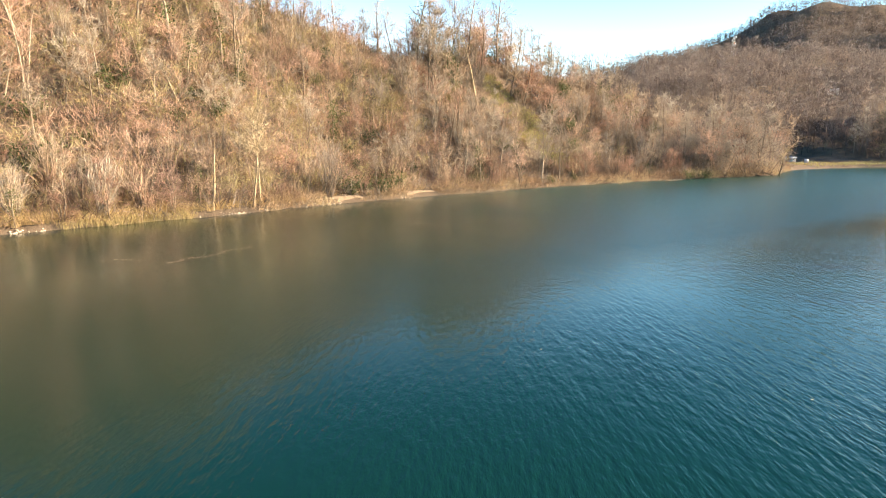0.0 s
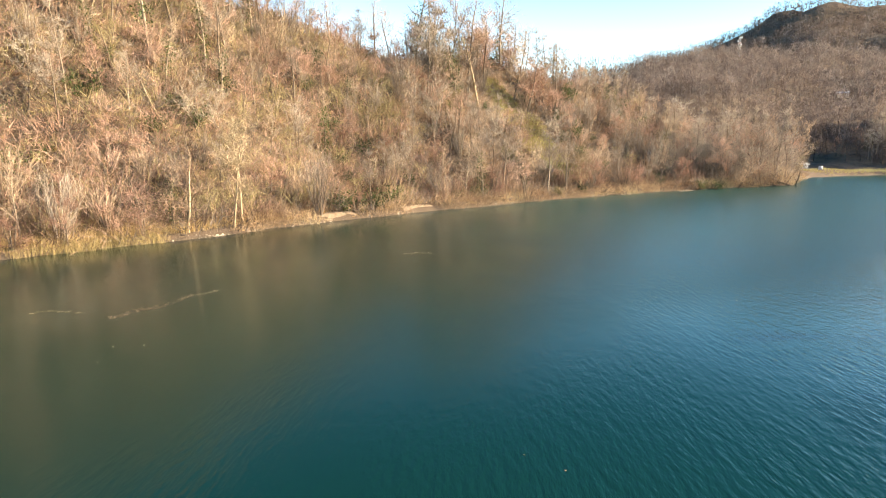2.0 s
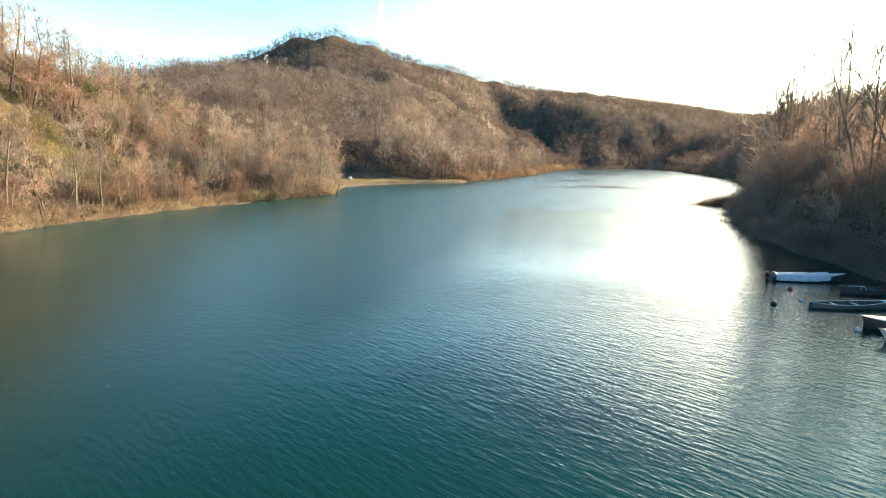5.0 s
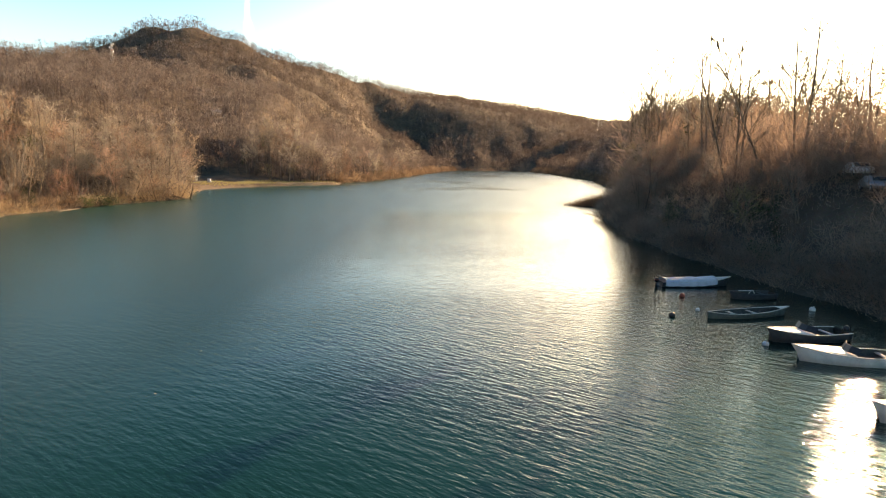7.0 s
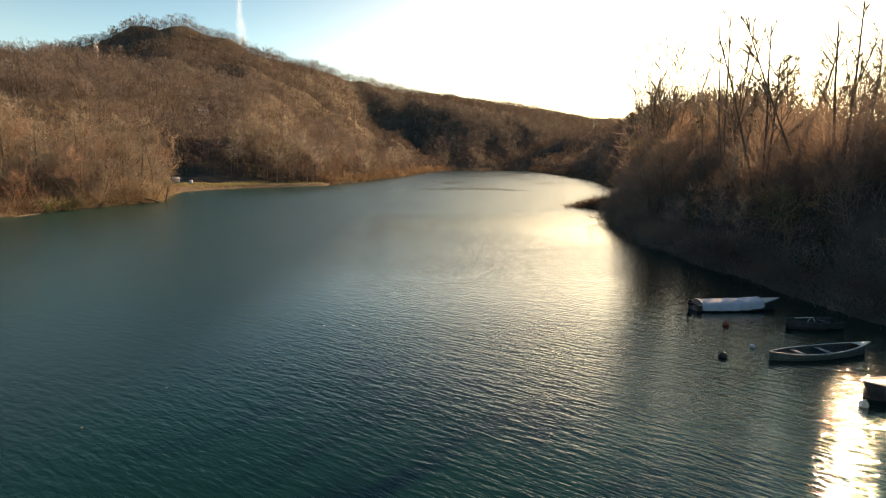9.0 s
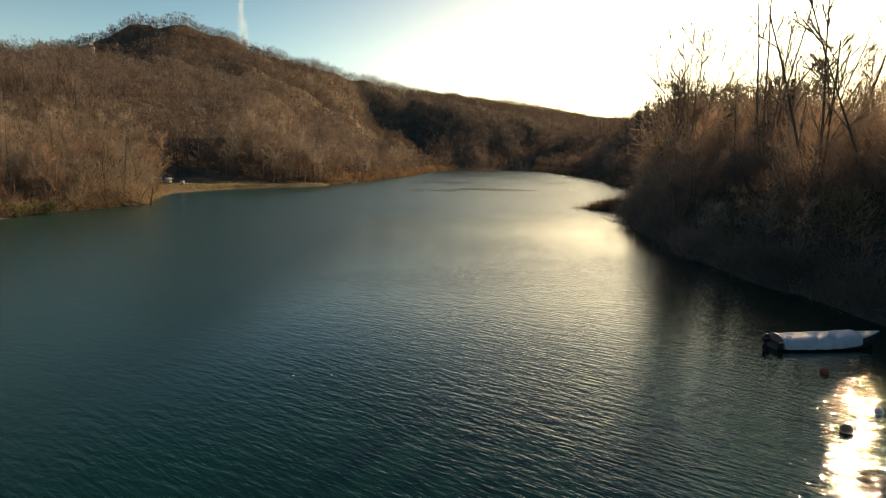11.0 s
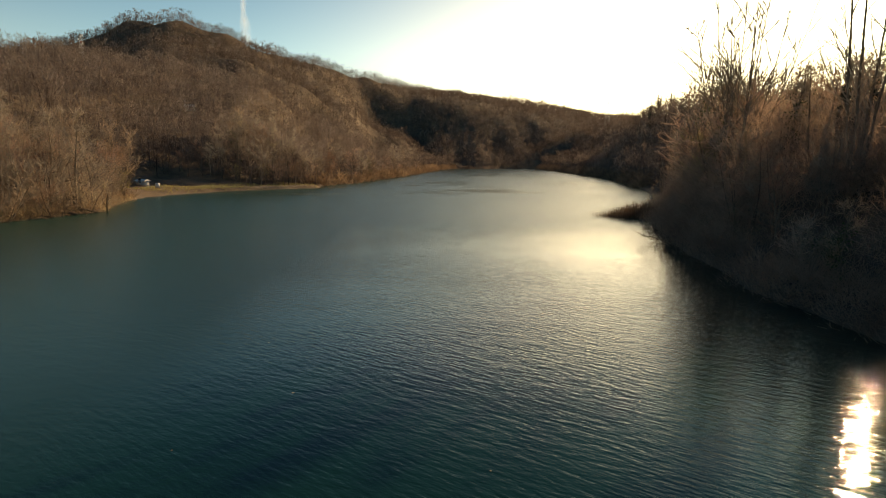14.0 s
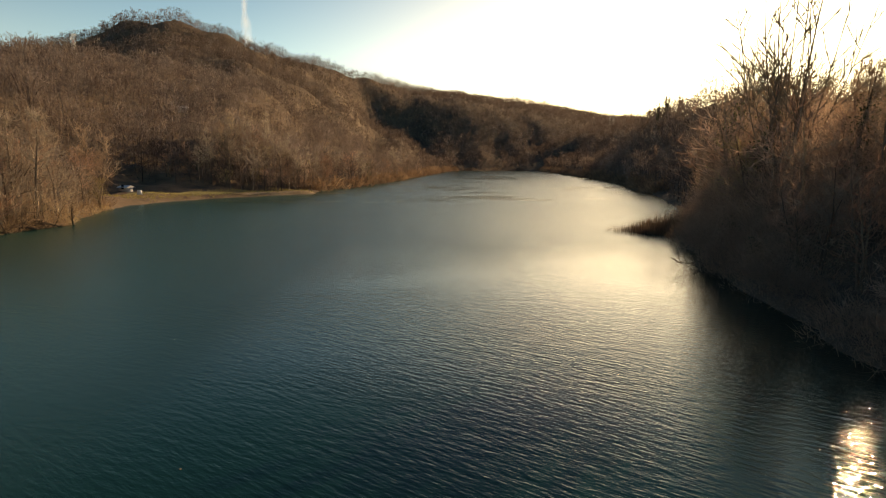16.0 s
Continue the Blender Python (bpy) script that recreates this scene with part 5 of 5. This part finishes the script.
def rim_mesh(lines, mat, wide=0.07, thick=0.04):
    x, w, z = lines
    sh = Shape()
    for side in (-1, 1):
        p = np.stack([x, side * w, z], 1)
        o, i = p + (0, side * wide * 0.35, 0), p - (0, side * wide * 0.65, 0)
        ring = np.stack([o + (0, 0, -thick / 2), o + (0, 0, thick / 2), i + (0, 0, thick / 2), i + (0, 0, -thick / 2)], 1)
        n = len(x)
        f = [(4 * k + a, 4 * k + (a + 1) % 4, 4 * k + 4 + (a + 1) % 4, 4 * k + 4 + a) for k in range(n - 1) for a in range(4)]
        sh.add(ring.reshape(-1, 3), f + [(0, 1, 2, 3), (4 * n - 4, 4 * n - 3, 4 * n - 2, 4 * n - 1)])
    return sh.mesh("gunwale", [mat])


def box_mesh(name, size, mat, bevel=0.02):
    bm = bmesh.new()
    bmesh.ops.create_cube(bm, size=1)
    bmesh.ops.scale(bm, vec=size, verts=bm.verts)
    bmesh.ops.bevel(bm, geom=bm.edges[:], offset=bevel, segments=2, affect="EDGES")
    return bm_mesh(name, bm, mat)


def deck_mesh(lines, a, b, mat, lift=0.06, name="foredeck"):
    """A cambered deck between two stations."""
    x, w, z = lines
    bm = bmesh.new()
    rows = []
    for k in range(a, b):
        rows.append([bm.verts.new((x[k], t * (w[k] - 0.01), z[k] + 0.012 + lift * (1 - t * t) * w[k] / w.max())) for t in (-1, -0.5, 0, 0.5, 1)])
    for p, q in zip(rows, rows[1:]):
        for i in range(4):
            bm.faces.new((p[i], q[i], q[i + 1], p[i + 1]))
    e = bmesh.ops.extrude_face_region(bm, geom=bm.faces[:])
    bmesh.ops.translate(bm, vec=(0, 0, -0.03), verts=[v for v in e["geom"] if isinstance(v, bmesh.types.BMVert)])
    return bm_mesh(name, bm, mat)


def boat(name, label, stern, bow, beam, deep, hull, rim, double=False, rise=0.25, seats=(), deck=0, deck_mat=None):
    length = math.dist(stern, bow)
    root = tagged(new(name), label, "boat", "moored boats")
    root.matrix_world = Matrix.Translation((*stern, 0)) @ Matrix.Rotation(math.atan2(bow[1] - stern[1], bow[0] - stern[0]), 4, "Z")
    lines = boat_lines(length, beam, deep, double, rise)
    h = part("hull", skin(lines, 0.0, -0.16, hull, "hull"), root)
    part("inside", skin(lines, 0.045, -0.02, INSIDE, "inside", True), root, "dark weathered boat floor")
    part("gunwale", rim_mesh(lines, rim), root, "worn pale rim")
    for s in seats:
        w = float(np.interp(s * length, lines[0], lines[1])) * 2 - 0.1
        t = part("seat", box_mesh("seat", (0.26, w, 0.04), rim), root, "pale plank seat")
        t.location = (s * length, 0, deep * 0.72)
    if deck:
        part("foredeck", deck_mesh(lines, 15 - deck, 15, deck_mat or rim), root, "smooth cambered foredeck")
    return root, lines, length


def boats():
    # the covered boat
    r, ln, L = boat("covered_boat", "motor boat under a grey-white tarpaulin on the lake", (17.1, 3.75), (23.2, 4.35), 1.7, 0.42, HULL_DARK, RIM, rise=0.3, deck=5, deck_mat=RIM)
    q = np.random.RandomState(3)
    bm = bmesh.new()
    rows = []
    xs = np.linspace(0.25, L * 0.76, 22)
    for x in xs:
        w = float(np.interp(x, ln[0], ln[1])) + 0.05
        z = float(np.interp(x, ln[0], ln[2]))
        sag = 0.014 * math.sin(x * 5.2) + 0.008 * q.normal()
        ridge = 0.22 + 0.015 * math.cos(x * 2.6)
        row = []
        for t in np.linspace(-1, 1, 13):
            if abs(t) > 0.7:
                k = (abs(t) - 0.7) / 0.3
                row.append(bm.verts.new((x, math.copysign(w + 0.03 * k + 0.012 * math.sin(x * 9 + t), t), z + 0.02 - 0.34 * k + 0.02 * math.sin(x * 7))))
            else:
                row.append(bm.verts.new((x, t / 0.7 * w, z + 0.03 + (ridge + sag) * (1 - (abs(t) / 0.7) ** 2.6))))
        rows.append(row)
    for a, b in zip(rows, rows[1:]):
        for i in range(12):
            bm.faces.new((a[i], b[i], b[i + 1], a[i + 1]))
    bm.faces.new(rows[0][::-1])
    bm.faces.new(rows[-1])
    part("tarpaulin", bm_mesh("tarpaulin", bm, TARP), r, "grey-white sagging tarpaulin")
    m = part("outboard_motor", box_mesh("outboard_motor", (0.32, 0.26, 0.42), BLACK, 0.06), r, "dark outboard motor with a red mark")
    m.location = (-0.22, 0, 0.5)
    leg = part("motor_leg", box_mesh("motor_leg", (0.12, 0.08, 0.7), BLACK, 0.03), m)
    leg.location = (-0.02, 0, -0.45)
    band = part("motor_band", box_mesh("motor_band", (0.325, 0.265, 0.07), RED, 0.02), m)
    band.location = (0, 0, 0.0)
    # the small dark boat
    r, ln, L = boat("dark_rowboat", "small dark rowing boat with a white thwart", (24.3, -0.1), (20.7, -0.6), 1.35, 0.4, HULL_DARK, HULL_DARK, seats=(0.25,), rise=0.2)
    s = part("thwart", box_mesh("thwart", (1.25, 0.14, 0.04), HULL_WHITE), r, "long white plank laid along the boat")
    s.location = (L * 0.56, -0.35, 0.5)
    for dx in (-0.16, 0.16):
        b = part("brace", box_mesh("brace", (0.04, 0.05, 0.34), HULL_WHITE, 0.01), r)
        b.matrix_local = Matrix.Translation((L * 0.42 + dx, -0.35, 0.36)) @ pose(0, 0, 0, 0, -35 if dx > 0 else 35, 0)
    # the long open rowboat
    boat("rowboat", "long open grey-green rowing boat with pale rims", (16.6, -6.35), (22.6, -5.0), 1.35, 0.34, HULL_GREY, RIM, double=True, rise=0.22, seats=(0.3, 0.55), deck=3, deck_mat=HULL_WHITE)
    # two decked motor boats, and one more nearer the bank
    for stern, bow, hull, label, seed in (((22.6, -10.4), (17.75, -11.15), HULL_DARK, "dark-hulled motor boat with a white foredeck", 1),
                                          ((22.9, -14.9), (17.4, -14.15), HULL_WHITE, "white motor boat with a cream foredeck", 2),
                                          ((21.2, -22.3), (16.3, -21.3), HULL_WHITE, "white motor boat with a rounded bow", 3)):
        r, ln, L = boat("motor_boat", label, stern, bow, 1.75, 0.5, hull, RIM, rise=0.3, seats=(0.2,), deck=8, deck_mat=HULL_WHITE if seed != 2 else CREAM)
        w = float(np.interp(L * 0.5, ln[0], ln[1]))
        bm = bmesh.new()
        for t0, t1 in ((-1, -0.33), (-0.33, 0.33), (0.33, 1)):
            x0, x1 = L * 0.5 + 0.35 * (1 - abs(t0)), L * 0.5 + 0.35 * (1 - abs(t1))
            bm.faces.new([bm.verts.new(p) for p in ((x0, t0 * w * 0.92, 0.6), (x1, t1 * w * 0.92, 0.6), (x1 - 0.18, t1 * w * 0.86, 0.92), (x0 - 0.18, t0 * w * 0.86, 0.92))])
        e = bmesh.ops.extrude_face_region(bm, geom=bm.faces[:])
        bmesh.ops.translate(bm, vec=(0.015, 0, 0.004), verts=[v for v in e["geom"] if isinstance(v, bmesh.types.BMVert)])
        part("windscreen", bm_mesh("windscreen", bm, BLACK, False), r, "low smoked windscreen")
        k = part("outboard_motor", box_mesh("outboard_motor", (0.32, 0.26, 0.4), BLACK, 0.06), r, "black outboard motor")
        k.location = (-0.2, 0, 0.55)
    # mooring buoys
    for n, (x, y, mat, size, label) in enumerate(((16.8, -4.4, HULL_WHITE, 0.15, "white mooring buoy"), (14.45, -6.0, BLACK, 0.22, "dark mooring buoy"), (17.45, -0.15, RED, 0.2, "dull red mooring buoy"),
                                                 (17.35, -11.9, HULL_WHITE, 0.18, "white mooring buoy beside a motor boat"), (24.9, -3.9, HULL_WHITE, 0.2, "white drum buoy"))):
        sh = Shape()
        a = np.linspace(-1.45, 1.45, 9)
        sh.tube(np.stack([0 * a, 0 * a, np.sin(a) * size], 1), np.cos(a) * size + 0.004, 14)
        b = tagged(new("buoy"), label + " on the water", "buoy", "mooring buoys")
        b.matrix_world = Matrix.Translation((x, y, size * 0.35)) @ pose(0, 0, 0, 8 * n - 12, 6, 0)
        part("float", sh.mesh("float", [mat]), b)
        sh = Shape()
        t = np.linspace(0, 2 * np.pi, 11)
        sh.tube(np.stack([np.cos(t) * 0.05, 0 * t, size + 0.03 + np.sin(t) * 0.05], 1), np.full(11, 0.012), 5)
        part("ring", sh.mesh("ring", [STEEL]), b, "steel mooring ring")


boats()


# ---------------------------------------------------------------- built things in the distance
PLASTER = plain("white_plaster", (0.72, 0.70, 0.66), 0.9, var=0.1, scale=0.8)
ROOFING = plain("brown_roof", (0.26, 0.15, 0.10), 0.85, var=0.25, scale=1.5)
WHITE = plain("white_sheet", (0.78, 0.78, 0.76), 0.5, var=0.06, scale=2)
GLASS = plain("dark_window", (0.03, 0.035, 0.04), 0.12, var=0.1, scale=2)


def house(name, label, x, y, turn, size, roof_mat, floors):
    w, d, h = size
    root = tagged(new(name), label, "house", "houses in the woods")
    root.matrix_world = Matrix.Translation((x, y, float(height(x, y)) - 0.3)) @ pose(0, 0, 0, 0, 0, turn)
    part("wall", box_mesh("wall", (w, d, h), PLASTER, 0.04), root).location = (0, 0, h / 2)
    bm = bmesh.new()
    e = 0.5
    v = [bm.verts.new(p) for p in ((-w / 2 - e, -d / 2 - e, h), (w / 2 + e, -d / 2 - e, h), (w / 2 + e, d / 2 + e, h), (-w / 2 - e, d / 2 + e, h), (-w / 2 - e, 0, h + d * 0.28), (w / 2 + e, 0, h + d * 0.28))]
    for f in ((0, 1, 5, 4), (2, 3, 4, 5), (1, 2, 5), (3, 0, 4), (3, 2, 1, 0)):
        bm.faces.new([v[k] for k in f])
    part("roof", bm_mesh("roof", bm, roof_mat, False), root, "low pitched roof")
    for fl in range(floors):
        for k in range(max(1, int(w // 2.6))):
            g = part("window", box_mesh("window", (1.0, 0.12, 1.3), GLASS, 0.02), root, "dark window")
            g.location = (-w / 2 + (k + 0.5) * w / max(1, int(w // 2.6)), -d / 2 - 0.02, 1.7 + fl * 2.8)


def built_things():
    house("house", "small white house half hidden by bare woods", -137, 306, 20, (5, 4, 2.4), WHITE, 1)
    house("house", "white house on the crest behind bare trees", -138, -53, 80, (7, 5, 6.0), ROOFING, 2)
    house("hut", "small boat hut with a white roof by the beach", -94.6, 172, -20, (3.0, 2.2, 1.5), WHITE, 1)
    b = tagged(new("notice_board"), "white notice board on two posts by the beach", "sign")
    b.matrix_world = Matrix.Translation((-81, 154, float(height(-81, 154)))) @ pose(0, 0, 0, 0, 0, 28)
    part("board", box_mesh("board", (1.2, 0.06, 1.3), WHITE, 0.02), b).location = (0, 0, 1.3)
    for x in (-0.5, 0.5):
        part("post", box_mesh("post", (0.09, 0.09, 2.1), BARK, 0.015), b).location = (x, 0.08, 0.85)
    # lattice masts
    for name, label, x, y, top, wide, drums in (("radio_mast", "lattice radio mast with white drum aerials", -244.5, 391, 91.5, 1.5, True),
                                               ("power_pylon", "thin steel power pylon on the skyline", 190, 700, 78.0, 3.0, False)):
        z = float(height(x, y)) - 0.5
        h = top - z
        root = tagged(new(name), label, "mast")
        root.matrix_world = Matrix.Translation((x, y, z))
        n = 9
        lev = np.linspace(0, h, n)
        half = np.linspace(wide, wide * 0.28, n)
        for sx, sy in ((1, 1), (1, -1), (-1, 1), (-1, -1)):
            sh = Shape()
            sh.tube(np.stack([sx * half, sy * half, lev], 1), np.full(n, 0.12), 4)
            part("leg", sh.mesh("leg", [STEEL]), root)
        sh = Shape()
        for k in range(n - 1):
            for sx, sy, tx, ty in ((1, 1, 1, -1), (1, -1, -1, -1), (-1, -1, -1, 1), (-1, 1, 1, 1)):
                sh.tube([(sx * half[k], sy * half[k], lev[k]), (tx * half[k + 1], ty * half[k + 1], lev[k + 1])], (0.06, 0.06), 3)
                sh.tube([(sx * half[k], sy * half[k], lev[k]), (tx * half[k], ty * half[k], lev[k])], (0.06, 0.06), 3)
        part("bracing", sh.mesh("bracing", [STEEL]), root)
        if drums:
            for k, (a, zz) in enumerate(((0.3, 0.97), (2.2, 0.93), (4.0, 0.86), (5.3, 0.78), (1.2, 0.76))):
                sh = Shape()
                c = np.array((math.cos(a), math.sin(a), 0)) * (0.9 + wide * 0.3)
                sh.tube([c + (0, 0, zz * h - 0.6), c + (0, 0, zz * h - 0.59), c + (0, 0, zz * h + 0.6), c + (0, 0, zz * h + 0.61)], (0.02, 0.3, 0.3, 0.02), 10)
                part("aerial", sh.mesh("aerial", [WHITE if k != 3 else RED]), root, "white drum aerial")
        else:
            for zz, ln in ((0.78, 5.5), (0.88, 4.5), (0.97, 3.5)):
                sh = Shape()
                sh.tube([(-ln, 0, zz * h), (0, 0, zz * h + 0.6), (ln, 0, zz * h)], (0.08, 0.2, 0.08), 4)
                part("arm", sh.mesh("arm", [STEEL]), root)


built_things()


def car(x, y, turn, paint, label):
    root = tagged(new("car"), label, "car", "parked cars")
    root.matrix_world = Matrix.Translation((x, y, float(height(x, y)) + 0.12)) @ pose(0, 0, 0, 0, 0, turn)
    prof = ((-2.1, 0.35), (-2.15, 0.75), (-1.95, 0.95), (-1.25, 1.0), (-0.6, 1.42), (0.9, 1.46), (1.55, 1.05), (2.0, 0.95), (2.15, 0.7), (2.1, 0.35))
    bm = bmesh.new()
    a = [bm.verts.new((px, -0.85 + (0.14 if pz > 1.1 else 0), pz)) for px, pz in prof]
    b = [bm.verts.new((px, 0.85 - (0.14 if pz > 1.1 else 0), pz)) for px, pz in prof]
    for k in range(len(prof)):
        j = (k + 1) % len(prof)
        bm.faces.new((a[k], a[j], b[j], b[k]))
    bm.faces.new(a[::-1])
    bm.faces.new(b)
    bmesh.ops.recalc_face_normals(bm, faces=bm.faces[:])
    bmesh.ops.bevel(bm, geom=bm.edges[:], offset=0.05, segments=2, affect="EDGES")
    part("body", bm_mesh("body", bm, paint), root)
    for name, x0, x1, lo, hi in (("windscreen", -1.18, -0.68, 1.05, 1.38), ("rear_window", 1.48, 0.98, 1.10, 1.40)):
        bm = bmesh.new()
        bm.faces.new([bm.verts.new(p) for p in ((x0, -0.66, lo), (x0, 0.66, lo), (x1, 0.62, hi), (x1, -0.62, hi))])
        e = bmesh.ops.extrude_face_region(bm, geom=bm.faces[:])
        s = -0.03 if x0 < 0 else 0.03
        bmesh.ops.translate(bm, vec=(s, 0, 0.025), verts=[v for v in e["geom"] if isinstance(v, bmesh.types.BMVert)])
        bmesh.ops.recalc_face_normals(bm, faces=bm.faces[:])
        part(name, bm_mesh(name, bm, GLASS, False), root, "dark glass")
    for sx in (-1.35, 1.35):
        for sy in (-0.78, 0.78):
            sh = Shape()
            sh.tube([(sx, sy - 0.1, 0.32), (sx, sy - 0.09, 0.32), (sx, sy + 0.09, 0.32), (sx, sy + 0.1, 0.32)], (0.02, 0.32, 0.32, 0.02), 16)
            w = part("wheel", sh.mesh("wheel", [BLACK]), root)
            sh = Shape()
            sh.tube([(sx, sy - 0.115, 0.32), (sx, sy - 0.11, 0.32), (sx, sy + 0.11, 0.32), (sx, sy + 0.115, 0.32)], (0.01, 0.18, 0.18, 0.01), 12)
            part("rim", sh.mesh("rim", [STEEL]), w, "steel wheel rim")


car(52.0, 54.7, 60, HULL_WHITE, "white car parked behind the trees")
car(49.9, 40.3, 75, STEEL, "silver car parked behind the trees")
car(41.5, 17.0, 70, HULL_WHITE, "white car parked above the bank")
car(40.0, 12.2, 72, STEEL, "silver car parked above the moored boats")


def vapour():
    """A thin white trail that rises behind the far ridge."""
    m, n, l, bs = material("thin_vapour")
    bs.inputs["Base Color"].default_value = (0.95, 0.95, 0.95, 1)
    bs.inputs["Roughness"].default_value = 1.0
    t = noise_node(n, l, 0.03, 5, 0.6)
    a = ramp(n, ((0.25, (0.008, 0.008, 0.008)), (0.8, (0.06, 0.06, 0.06))))
    l.new(t.outputs["Fac"], a.inputs["Fac"])
    lit, clear_air, mist = (n.new("ShaderNodeBsdf" + k) for k in ("Translucent", "Transparent", "Diffuse"))
    both_sides, mix = n.new("ShaderNodeAddShader"), n.new("ShaderNodeMixShader")
    l.new(lit.outputs[0], both_sides.inputs[0])
    l.new(mist.outputs[0], both_sides.inputs[1])
    l.new(a.outputs["Color"], mix.inputs["Fac"])
    l.new(clear_air.outputs[0], mix.inputs[1])
    l.new(both_sides.outputs[0], mix.inputs[2])
    l.new(mix.outputs[0], n["Material Output"].inputs["Surface"])
    sh = Shape()
    az = radians(-18.9)
    c = np.array((math.sin(az), math.cos(az), 0)) * 2400
    across = np.array((math.cos(az), -math.sin(az), 0))
    q = np.linspace(0, 1, 24)
    for k in range(3):      # nested sheaths, thin at the edge and dense in the middle
        wide = (k + 1) / 3
        path = c + across * (10 * np.sin(q * 3.2) + 6 * np.sin(q * 7 + 1))[:, None] + np.stack([0 * q, 0 * q, 440 + (250 - 30 * wide) * q], 1)
        sh.tube(path, wide * (17 * (1 - q) ** 1.8 + 8 + 2.5 * np.sin(q * 17 + k)) * np.sqrt(np.clip(1.02 - q ** 4, 0, 1)), 14)
    tagged(new("vapour_trail", sh.mesh("vapour_trail", [m])), "thin white vapour trail behind the far ridge", "cloud", kind="stuff")


vapour()
